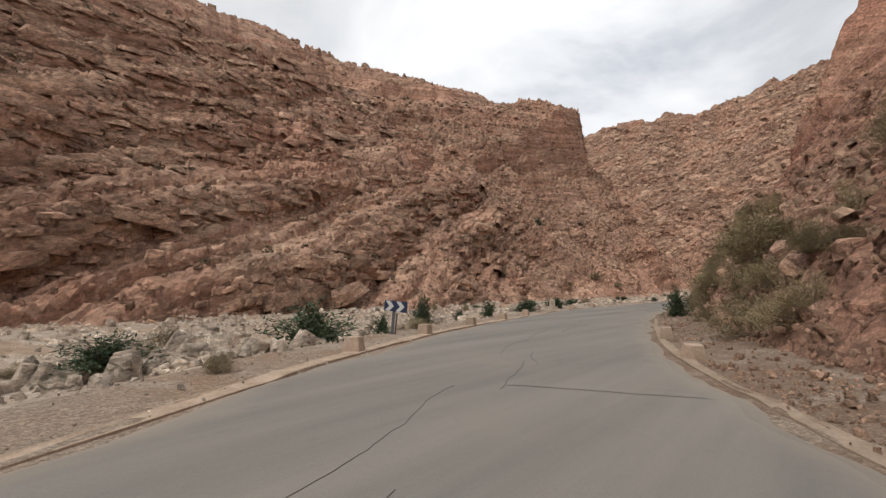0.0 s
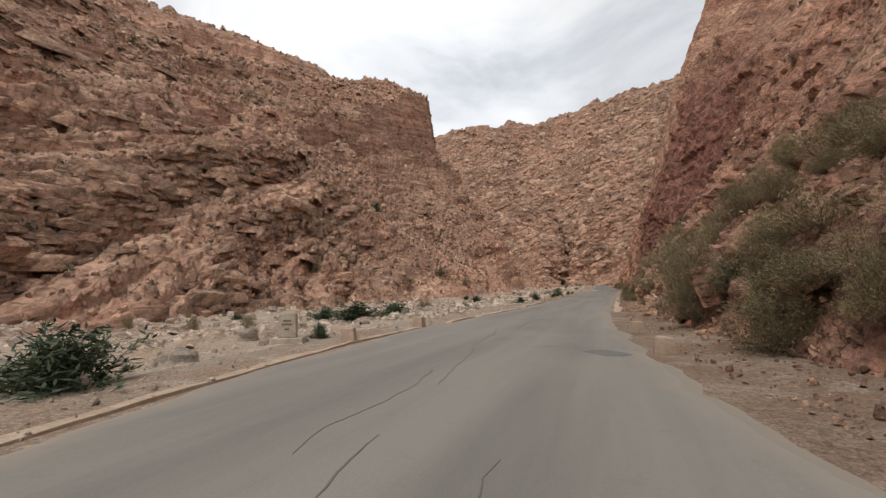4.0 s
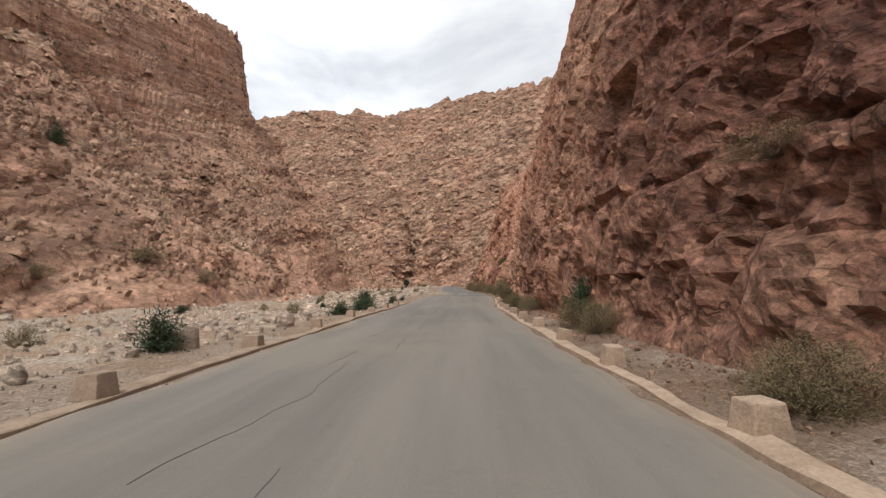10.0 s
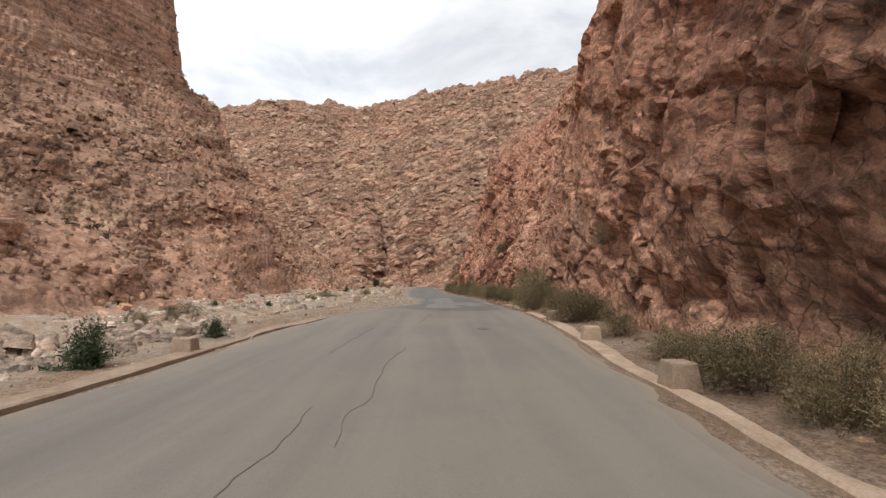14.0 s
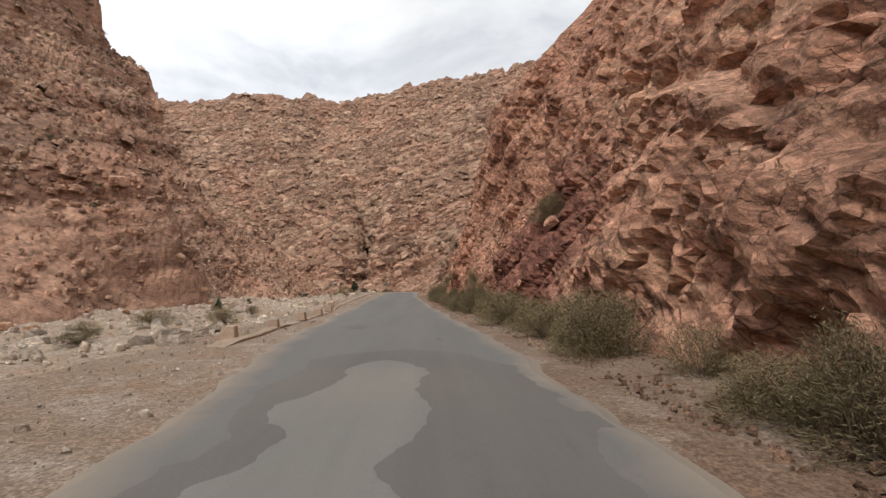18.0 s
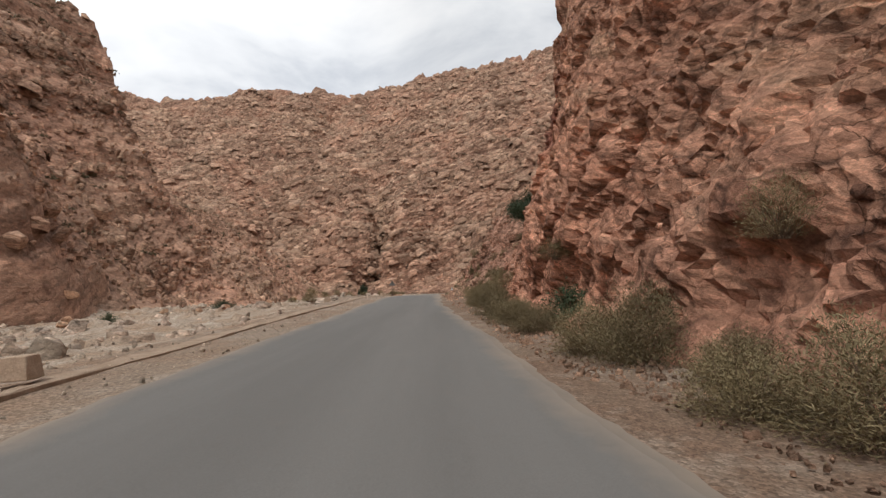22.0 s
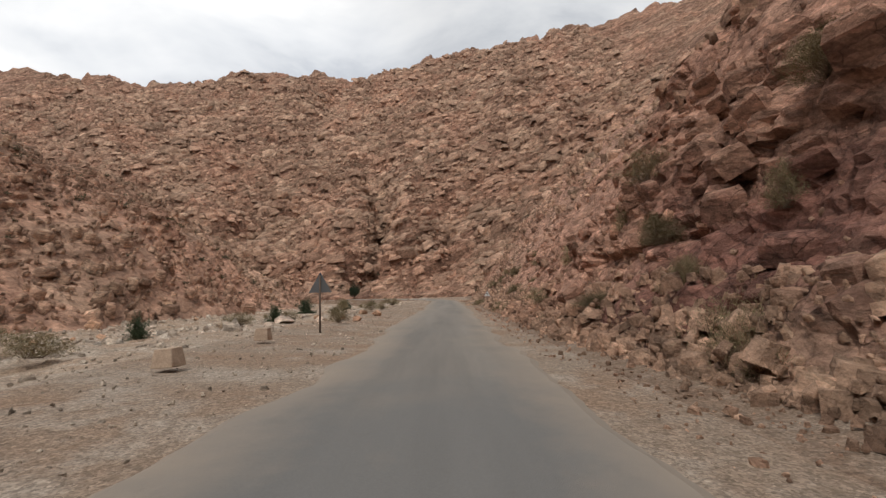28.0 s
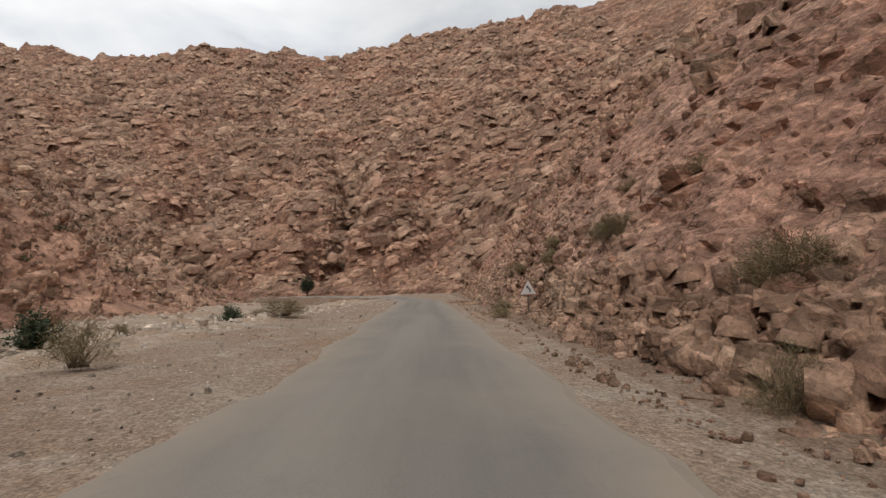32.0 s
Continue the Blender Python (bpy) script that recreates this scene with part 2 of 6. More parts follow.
M_SLOPE = rock_material("weathered_slope_rock", (0.168, 0.089, 0.061), (0.341, 0.199, 0.137), (0.484, 0.311, 0.222), (15, 17, -28), 0.7, shards=0.7, bands=0.6)
FRESH = (99.0, 136.0, 6.0)
M_CLIFF = rock_material("red_cliff_rock", (0.138, 0.068, 0.049), (0.321, 0.171, 0.122), (0.484, 0.290, 0.208), (26, 0, -38), 1.3, depth=0.5, fresh=FRESH, near=True, bodies=MAROON_AND_SHADE)
M_RUBBLE = rock_material("loose_slope_stones", (0.183, 0.099, 0.069), (0.328, 0.192, 0.131), (0.455, 0.304, 0.215), (15, 17, -28), 0.9, pieces=True)
M_BLOCKS = rock_material("red_cliff_blocks", (0.138, 0.068, 0.049), (0.295, 0.156, 0.111), (0.448, 0.268, 0.192), (26, 0, -38), 1.4, depth=0.5, pieces=True, fresh=FRESH, near=True)
M_PALE = rock_material("pale_riverbed_stones", (0.34, 0.255, 0.185), (0.47, 0.375, 0.29), (0.58, 0.49, 0.40), (0, 0, 0), 1.6, (0.6, 0.55, 0.5), pieces=True)
M_FAR_RUBBLE = rock_material("far_loose_rock", (0.204, 0.118, 0.082), (0.377, 0.234, 0.164), (0.509, 0.344, 0.247), (0, -24, -38), 0.5, pieces=True, shards=0.6)
M_FAR = rock_material("far_hillside_rock", (0.133, 0.069, 0.053), (0.306, 0.175, 0.124), (0.459, 0.293, 0.207), (0, -24, -38), 0.26, depth=1.6, shards=1.0, bands=0.65)


def gravel_material(name, base, pale, brown, scale=1.0):
    m = Mat(name, 0.95, 0.15)
    stones = m.cells(13 * scale, None, "F1", "Color")
    edge = m.span(m.cells(13 * scale, None, "F1", "Distance"), 0.0, 0.6, 1.0, 0.0)
    sand = m.noise(0.35, 6, 0.6)
    c = m.mix(m.span(sand, 0.4, 0.62), base, brown)
    c = m.mix(m.span(m.noise(0.9, 6, 0.65), 0.5, 0.66, 0, 0.8), c, pale)
    c = m.mix(1.0, c, m.span(stones, 0.1, 0.9, 0.78, 1.22), "MULTIPLY")
    chips = m.cells(32 * scale, None, "F1", "Color")
    c = m.mix(1.0, c, m.span(chips, 0.1, 0.9, 0.66, 1.32), "MULTIPLY")
    c = m.mix(m.span(m.noise(5, 6, 0.75), 0.55, 0.72, 0, 0.5), c, (brown[0] * 0.62, brown[1] * 0.62, brown[2] * 0.62))
    m.color(c)
    b = m.bump(edge, 0.014 / scale, 0.8)
    m.bump(m.noise(22 * scale, 5, 0.7), 0.02, 0.8, b)
    return m.m


M_BED = gravel_material("pale_riverbed_gravel", (0.355, 0.29, 0.23), (0.49, 0.425, 0.355), (0.33, 0.235, 0.165))
M_DIRT = gravel_material("reddish_roadside_dirt", (0.225, 0.165, 0.122), (0.32, 0.262, 0.21), (0.195, 0.128, 0.09), 1.3)
M_VERGE = gravel_material("brown_roadside_dirt", (0.285, 0.226, 0.176), (0.365, 0.31, 0.256), (0.27, 0.187, 0.132), 1.3)


def asphalt_material(name, tone, dusty, edge=None, newer=None):
    m = Mat(name, 0.85, 0.3)
    lane = m.noise(0.9, 6, 0.62, m.mapping((1.0, 0.06, 1), (0, 0, -38)))
    c = m.mix(m.span(lane, 0.36, 0.64), tone, dusty)
    c = m.mix(m.span(m.noise(0.16, 5, 0.6), 0.5, 0.7, 0, 0.6), c, (dusty[0] * 1.1, dusty[1] * 1.06, dusty[2] * 0.98))
    if newer:
        # a later, greyer surface on part of the road
        a = m.n.new("ShaderNodeAttribute")
        a.attribute_name = "newer"
        late = m.mix(m.span(lane, 0.36, 0.64), newer, tuple(v * 1.16 for v in newer))
        c = m.mix(m.span(m.math("ADD", a.outputs["Fac"], m.span(m.noise(0.5, 5, 0.6), 0.2, 0.8, -0.2, 0.2)), 0.4, 0.6), c, late)
    c = m.mix(1.0, c, m.span(m.noise(60, 3, 0.8), 0.2, 0.8, 0.84, 1.16), "MULTIPLY")
    if edge:
        a = m.n.new("ShaderNodeAttribute")
        a.attribute_name = "dust"
        sand = m.math("ADD", a.outputs["Fac"], m.span(m.noise(0.7, 8, 0.68), 0.2, 0.8, -0.4, 0.4))
        c = m.mix(m.span(sand, 0.15, 1.0, 0.0, 0.95), c, edge)
    c = m.mix(m.span(m.noise(3.2, 6, 0.7), 0.58, 0.75, 0.0, 0.28), c, (tone[0] * 0.75, tone[1] * 0.75, tone[2] * 0.75))
    m.color(c)
    m.bump(m.noise(90, 3, 0.7), 0.006, 0.7)
    return m.m


M_ROAD = asphalt_material("worn_grey_asphalt", (0.176, 0.163, 0.148), (0.240, 0.219, 0.193), (0.30, 0.25, 0.202), (0.153, 0.150, 0.144))


# ---------------------------------------------------------------- numbers: noise on arrays
def hashed(ix, iy, iz, seed):
    h = (ix.astype(np.int64) * 374761393 + iy.astype(np.int64) * 668265263 + iz.astype(np.int64) * 2147483647 + seed * 974634777) & 0xFFFFFFFF
    h = ((h ^ (h >> 13)) * 1274126177) & 0xFFFFFFFF
    h = ((h ^ (h >> 16)) * 2246822519) & 0xFFFFFFFF
    return ((h ^ (h >> 15)) & 0xFFFFFF) / float(0xFFFFFF)


def vnoise(x, y, z, seed=0):
    """Smooth value noise, -1 to 1."""
    fx, fy, fz = np.floor(x), np.floor(y), np.floor(z)
    ux, uy, uz = x - fx, y - fy, z - fz
    ux, uy, uz = (u * u * (3 - 2 * u) for u in (ux, uy, uz))
    r = 0.0
    for i in (0, 1):
        for j in (0, 1):
            for k in (0, 1):
                r = r + hashed(fx + i, fy + j, fz + k, seed) * (ux if i else 1 - ux) * (uy if j else 1 - uy) * (uz if k else 1 - uz)
    return r * 2 - 1


def fbm(x, y, z, octaves=4, seed=0, gain=0.5):
    r, a = 0.0, 1.0
    for o in range(octaves):
        r = r + a * vnoise(x * 2 ** o + 17.3 * o, y * 2 ** o - 9.1 * o, z * 2 ** o + 4.7 * o, seed + o)
        a *= gain
    return r


def blocks(x, y, z, seed=0, flat=True):
    """Cells of broken rock: a random value per cell with a random tilt, and the distance to the cell's edge."""
    fx, fy, fz = np.floor(x), np.floor(y), np.floor(z)
    f1 = np.full(x.shape, 9.0)
    f2 = np.full(x.shape, 9.0)
    val = np.zeros(x.shape)
    reach = (-1, 0, 1)
    for i in reach:
        for j in reach:
            for k in ((0,) if flat else reach):
                cx, cy, cz = fx + i, fy + j, fz + k
                px = cx + hashed(cx, cy, cz, seed) - x
                py = cy + hashed(cx, cy, cz, seed + 1) - y
                pz = 0.0 if flat else cz + hashed(cx, cy, cz, seed + 2) - z
                ax, ay = np.abs(px), np.abs(py)
                d = (0.75 * np.maximum(ax, ay) + 0.25 * (ax + ay) + 0.6 * np.abs(pz)) ** 2
                tilt = (hashed(cx, cy, cz, seed + 3) - 0.5) * px + (hashed(cx, cy, cz, seed + 4) - 0.5) * py + (0 if flat else (hashed(cx, cy, cz, seed + 6) - 0.5) * pz)
                v = hashed(cx, cy, cz, seed + 5) + 1.6 * tilt
                near = d < f1
                f2 = np.where(near, f1, np.minimum(f2, d))
                val = np.where(near, v, val)
                f1 = np.where(near, d, f1)
    return val, np.sqrt(f2) - np.sqrt(f1)


def smooth(x, a, b):
    u = np.clip((x - a) / (b - a), 0, 1)
    return u * u * (3 - 2 * u)


# ---------------------------------------------------------------- the line of the road, and places beside it
STATIONS = np.array([-60, -30, 0, 12.5, 25, 37.5, 50, 62.5, 75, 87.5, 100, 112.5, 125, 137.5, 150, 162.5, 175, 187.5, 200, 212.5, 225, 237.5, 250], float)
LINE = np.array([(-13.33, -58.50, 0.24),
    (-6.67, -29.25, 0.12),
    (0.00, 0.00, -0.00),
    (3.11, 12.10, -0.20),
    (7.91, 23.63, -0.39),
    (13.57, 34.75, -0.54),
    (20.49, 45.16, -0.65),
    (28.02, 55.14, -0.71),
    (35.64, 65.05, -0.84),
    (43.23, 74.98, -0.95),
    (50.97, 84.79, -0.98),
    (58.86, 94.49, -1.01),
    (67.11, 103.87, -0.66),
    (75.15, 113.45, -0.57),
    (82.75, 123.37, -0.58),
    (89.96, 133.58, -0.56),
    (97.23, 143.74, -0.51),
    (104.48, 153.93, -0.27),
    (111.59, 164.20, -0.03),
    (119.10, 174.19, 0.35),
    (126.62, 184.18, 0.30),
    (134.27, 194.07, 0.19),
    (142.09, 203.82, 0.09)])
S_END = 250.0


def line_at(s):
    """Point, height and left-hand direction of the driving line at s metres; straight on beyond its end."""
    s = np.asarray(s, float)
    i = np.clip(np.searchsorted(STATIONS, s) - 1, 0, len(STATIONS) - 2)
    tang = np.gradient(LINE, STATIONS, axis=0)
    h = (STATIONS[i + 1] - STATIONS[i])
    u = np.clip((s - STATIONS[i]) / h, 0, 1)
    u_, h_ = u[..., None], h[..., None]
    a, b, ta, tb = LINE[i], LINE[i + 1], tang[i] * h_, tang[i + 1] * h_
    p = (2 * u_**3 - 3 * u_**2 + 1) * a + (u_**3 - 2 * u_**2 + u_) * ta + (-2 * u_**3 + 3 * u_**2) * b + (u_**3 - u_**2) * tb
    q = ((6 * u_**2 - 6 * u_) * a + (3 * u_**2 - 4 * u_ + 1) * ta + (6 * u_ - 6 * u_**2) * b + (3 * u_**2 - 2 * u_) * tb) / h_
    past = np.maximum(s - S_END, 0)[..., None]
    before = np.minimum(s - STATIONS[0], 0)[..., None]
    q = q / np.linalg.norm(q[..., :2], axis=-1, keepdims=True)
    flat = q * np.array([1, 1, 0])
    p = p + flat * (past + before)
    return p, np.stack([-q[..., 1], q[..., 0]], -1)


def place(s, d, h):
    """World point h metres above the road level, d metres to the left of the driving line (arrays or numbers)."""
    s, d, h = np.broadcast_arrays(np.asarray(s, float), np.asarray(d, float), np.asarray(h, float))
    p, left = line_at(s)
    h = h + np.interp(s, (120, 165, 185, 250, 300), (0, 0.018, 0.028, 0.025, 0.0)) * np.clip(d, -8, 12)
    return np.stack([p[..., 0] + left[..., 0] * d[..., None][..., 0], p[..., 1] + left[..., 1] * d, p[..., 2] + h], -1)


def sheet(name, pts, material, kind="structure", label="", category="", smooth_shade=False):
    """A grid of points (rows x columns x 3) as one mesh object."""
    r, c = pts.shape[:2]
    me = bpy.data.meshes.new(name)
    idx = np.arange(r * c).reshape(r, c)
    quads = np.stack([idx[:-1, :-1], idx[1:, :-1], idx[1:, 1:], idx[:-1, 1:]], -1).reshape(-1, 4)
    me.vertices.add(r * c)
    me.vertices.foreach_set("co", pts.reshape(-1).astype(np.float32))
    me.loops.add(quads.size)
    me.loops.foreach_set("vertex_index", quads.reshape(-1).astype(np.int32))
    me.polygons.add(len(quads))
    me.polygons.foreach_set("loop_start", (np.arange(len(quads)) * 4).astype(np.int32))
    me.polygons.foreach_set("use_smooth", np.full(len(quads), smooth_shade))
    me.update(calc_edges=True)
    me.materials.append(material)
    ob = new(name, me)
    return tagged(ob, label, category, "", kind)


# ---------------------------------------------------------------- large forms
# left side: height over the road at each distance (columns) and station (rows)
L_D = np.array([30, 36, 45, 55, 65, 75, 84, 89, 140, 195], float)
L_S = np.array([40, 105, 135, 185, 202, 210, 224, 237, 256, 270, 275, 290, 316, 331, 346, 360, 385], float)
L_Z = np.array([
    [-1, 5, 13, 22, 30, 37, 44, 48, 91, 130],
    [-1, 2, 8, 22, 33, 40, 46, 50, 91, 130],
    [0, 6, 11, 18, 30, 40, 49, 54, 92, 130],
    [-1, 5, 12, 20, 28, 38, 52, 66, 104, 131],
    [-1, 12, 22, 30, 37, 45, 57, 74, 111, 131],
    [-1, 16, 25, 32, 39, 47, 59, 80, 113, 131],
    [-1, 4, 18, 30, 40, 51, 63, 90, 115, 130],
    [-1, 2, 13, 29, 44, 57, 68, 100, 116, 130],
    [-1, 3, 12, 28, 43, 59, 71, 104, 116, 124],
    [-1, 5, 15, 24, 35, 66, 72, 105, 111, 115],
    [-1, 5, 13, 22, 33, 56, 61, 64, 74, 84],
    [-1, 3, 16, 21, 25, 28, 31, 33, 44, 54],
    [-1, 0, 8, 17, 24, 28, 31, 33, 42, 50],
    [-1, -1, 6, 13, 20, 25, 29, 31, 40, 48],
    [-2, -2, 2, 7, 12, 17, 21, 23, 33, 42],
    [-2, -2, -2, 0, 3, 6, 9, 11, 20, 28],
    [-3, -3, -3, -3, -3, -3, -3, -3, -3, 0],
], float)


def table(rows, cols, values, s, d):
    """Values of a table between its stations, softly interpolated along the rows."""
    i = np.clip(np.searchsorted(rows, s) - 1, 0, len(rows) - 2)
    j = np.clip(np.searchsorted(cols, d) - 1, 0, len(cols) - 2)
    u = np.clip((s - rows[i]) / (rows[i + 1] - rows[i]), 0, 1)
    v = np.maximum((d - cols[j]) / (cols[j + 1] - cols[j]), 0)
    v = np.where(d > cols[-1], 1 + (d - cols[-1]) * 0.009, v)
    z0 = values[i, j] * (1 - v) + values[i, j + 1] * v
    z1 = values[i + 1, j] * (1 - v) + values[i + 1, j + 1] * v
    return z0 * (1 - u) + z1 * u


def far_height(s, d):
    """The mountain that closes the valley ahead, and the slope on the right of it; the gorge bends away to the left before it."""
    right = np.maximum(0.88 * (-d - 5), 0)
    foot = np.interp(d, (-60, 0, 33, 75, 110, 145, 250), (362, 384, 388, 410, 416, 394, 388))
    crest = np.interp(d, (85, 305, 380), (745, 692, 684))
    ahead = np.maximum(np.minimum(0.78 * (s - foot), 0.78 * (crest - foot) + 0.12 * (s - crest)), 0)
    z = np.sqrt(right**2 + ahead**2 * 0.9) * 0.55 + np.maximum(right, ahead) * 0.45
    z = z * np.interp(d, (-90, 85, 305, 375, 450), (1.0, 1.012, 1.012, 1.06, 1.12))
    dig = np.exp(-((d - 40 - 0.16 * (s - 430)) / 8.5) ** 2) * smooth(s, 386, 425) * (1 - smooth(s, 470, 540))
    return z - 2.2 * (z < 0.5) - 22 * dig


def terraces(h, s, d, dipping, periods):
    """Beds of rock: steps in the height h along beds that rise by dipping per metre of s."""
    out = h
    for p, amount, seed in periods:
        w = fbm(s / 26, d / 26, 0 * s, 3, seed) * 0.5
        b = (h - dipping * s) / p + w
        f = b - np.floor(b)
        hard = hashed(np.floor(b), 0 * b, 0 * b, seed) * 0.6 + 0.4
        out = out + p * amount * hard * (smooth(f, 0.66, 0.96) - f)
    return out


def bed_edge(h, s, d, dipping, p, seed):
    """Where the beds crop out: one along the brow of each step, nought elsewhere."""
    w = fbm(s / 26, d / 26, 0 * s, 3, seed) * 0.5
    b = (h - dipping * s) / p + w
    f = b - np.floor(b)
    hard = hashed(np.floor(b), 0 * b, 0 * b, seed)
    return smooth(f, 0.6, 0.8) * (1 - smooth(f, 0.93, 1.0)) * smooth(hard, 0.25, 0.7)


def courses(b, s, length, seed):
    """Beds broken by upright joints into blocks: how far each stands out (-0.5 to 0.5), and the distance to its joints."""
    n = np.floor(b)
    long = length * (0.6 + 0.9 * hashed(n, 0 * b, 0 * b, seed + 1))
    u = s / long + 17.3 * hashed(n, 0 * b, 0 * b, seed)
    u = u + 0.16 * vnoise(u * 1.7, n * 3.1, 0 * b, seed + 2)
    m = np.floor(u)
    tilt = (hashed(m, n, 0 * b, seed + 3) - 0.5) * (u - m - 0.5) + (hashed(m, n, 0 * b, seed + 4) - 0.5) * (b - n - 0.5)
    gap = np.minimum(np.minimum(u - m, 1 - u + m) * long, np.minimum(b - n, 1 - b + n) * long)
    return hashed(m, n, 0 * b, seed + 5) - 0.5 + 0.55 * tilt, gap


def left_slope():
    s = np.concatenate([np.arange(-45, 300, 0.42), np.arange(300, 392, 0.8)])
    d = np.concatenate([np.arange(27.5, 62, 0.36), np.arange(62, 82, 0.5), np.arange(82, 97, 0.25), np.arange(97, 118, 0.6), np.arange(118, 300, 2.0)])
    S, D = np.meshgrid(s, d, indexing="ij")
    wob = 0.35 + 0.65 * smooth(D, 36, 60)
    Sw = S + (5.0 - 3.2 * smooth(D, 80, 86)) * wob * fbm(S / 22, D / 22, 0 * S, 3, 11)
    Dw = D + 3.5 * wob * fbm(S / 18, D / 18, 0 * S, 3, 23) + 1.2 * fbm(S / 9, D / 30, 0 * S, 2, 29)
    bed = 0.275 * S + 0.31 * D      # the beds rise along the road and into the slope
    H = table(L_S, L_D, L_Z, np.clip(Sw, 40, 385), np.maximum(Dw, 24))
    amp = smooth(D, 28.5, 32)
    H0 = H
    even = smooth(S, 95, 125) * (1 - smooth(D, 66, 80)) + 0.6 * smooth(S, 180, 200) * smooth(D, 80, 84)
    amp = amp * (1 - 0.72 * np.minimum(even, 1))
    H = H + (terraces(H, bed, D, 1.0, ((7.5, 0.9, 3), (2.7, 1.0, 5), (1.15, 0.7, 7))) - H) * amp
    bed_a, bed_b = bed_edge(H0, bed, D, 1.0, 7.5, 3), bed_edge(H0, bed, D, 1.0, 2.7, 5)
    fall = np.gradient(H, axis=1) / np.gradient(D, axis=1)
    fall = np.clip(fall, 0, 3)
    up = 1 / np.sqrt(1 + fall**2)
    w5, w7 = (fbm(bed / 26, D / 26, 0 * S, 3, k) * 0.5 for k in (5, 7))
    v, gap = courses((H0 - bed) / 2.7 + w5, S + 0.3 * D, 4.2, 31)
    out = amp * (v * 0.55 - 0.25 * np.exp(-gap * 4))
    v, gap = courses((H0 - bed) / 1.15 + w7, S + 0.3 * D, 1.9, 41)
    out = out + amp * (v * 0.45 - 0.15 * np.exp(-gap * 6))
    for p, w, deep in ((2.7, w5, 0.55), (7.5, fbm(bed / 26, D / 26, 0 * S, 3, 3) * 0.5, 0.9)):
        f = (H0 - bed) / p + w
        f = f - np.floor(f)
        out = out - amp * deep * np.exp(-((f - 0.69) / 0.06) ** 2)
    v, e = blocks(S / 1.2, D * 0.6 + H * 0.7, 0 * S, 47)
    out = out + (0.2 + 0.8 * amp * smooth(fbm(S / 14, D / 14, 0 * S, 3, 49), -0.3, 0.4)) * ((v - 0.5) * 0.35 - 0.1 * np.exp(-e * 12))
    H = H + out * up + 0.12 * fbm(S * 1.3, D * 1.3, 0 * S, 3, 53) - 1.2 * (1 - smooth(D, 27.5, 31))
    D = D - out * fall * up * 0.8
    return S, D, H, bed_a + 0.6 * bed_b


S_, D_, H_, LEDGE = left_slope()
P_LEFT, S_LEFT = place(S_, D_, H_), S_
D_LEFT = np.repeat(np.concatenate([np.arange(27.5, 62, 0.36), np.arange(62, 82, 0.5), np.arange(82, 97, 0.25), np.arange(97, 118, 0.6), np.arange(118, 300, 2.0)])[None], len(S_), 0)
sheet("slope_left", P_LEFT, M_SLOPE, label="terraced slope of broken brown rock in dipping beds", category="rock slope")

# right side: distance from the driving line at each height (columns) and station (rows)
R_Z = np.array([0, 2.5, 6, 11, 20, 28, 35, 60], float)
R_S = np.array([0, 26, 50, 72, 80, 90, 99, 113, 132, 146, 158, 168, 177, 194, 204, 209, 213, 226, 232, 238, 243, 252, 264, 270, 276, 282, 302, 335], float)
R_D = np.array([
    [4.7, 6.8, 11.5, 19, 33, 45, 55, 89],
    [4.6, 5.6, 7.8, 11.5, 22, 31, 39, 69],
    [4.3, 5.2, 8.6, 12.4, 18, 23.9, 29, 53],
    [4.4, 4.9, 7.6, 11, 14.5, 20.6, 26, 49],
    [4.4, 5.1, 7.2, 10.4, 13.6, 18.5, 25, 50],
    [4.5, 5.2, 6.0, 7.1, 9.8, 11.6, 18, 43],
    [4.8, 4.8, 5.7, 6.5, 9.6, 12.2, 17.5, 41],
    [4.7, 4.4, 4.9, 6.3, 8.7, 10.8, 12.5, 23],
    [4.4, 5.0, 5.6, 6.2, 8.4, 10.9, 13, 24],
    [4.5, 5.2, 6.8, 8.6, 11.4, 14.7, 18, 32],
    [4.5, 5.6, 7.9, 9.3, 12.4, 16.5, 21, 38],
    [4.4, 5.4, 6.9, 8.8, 13.4, 20, 26, 49],
    [4.0, 4.5, 6.0, 7.9, 10.6, 19, 27, 55],
    [4.4, 5.2, 5.9, 8.2, 10.4, 15.4, 27, 58],
    [4.9, 6.6, 8.8, 10.4, 11.7, 13.4, 24, 58],
    [4.8, 6.9, 10.4, 11.2, 12.2, 14.0, 24, 58],
    [4.6, 7.0, 10.6, 14.5, 25, 36, 45, 79],
    [3.8, 6.2, 7.6, 12, 25, 37.7, 47, 81],
    [3.8, 6.1, 7.6, 11, 24, 35, 45, 80],
    [3.8, 5.6, 7.2, 10.4, 24, 34, 44, 79],
    [3.8, 6.2, 8.6, 13, 24.5, 34, 44, 79],
    [3.8, 6.6, 8.8, 13, 24, 33, 42, 77],
    [3.8, 6.0, 8.8, 13, 23, 32, 41, 75],
    [5.2, 6.7, 9.0, 13, 22.6, 31.6, 40, 73],
    [5.3, 6.8, 9.0, 13, 22.3, 31.3, 39.5, 72],
    [3.9, 6.2, 8.7, 12.8, 22, 31, 39, 71],
    [3.8, 6.6, 8.6, 12.2, 20.5, 29, 37, 66],
    [5.2, 7, 9.5, 14, 24, 34, 44, 78],
], float)


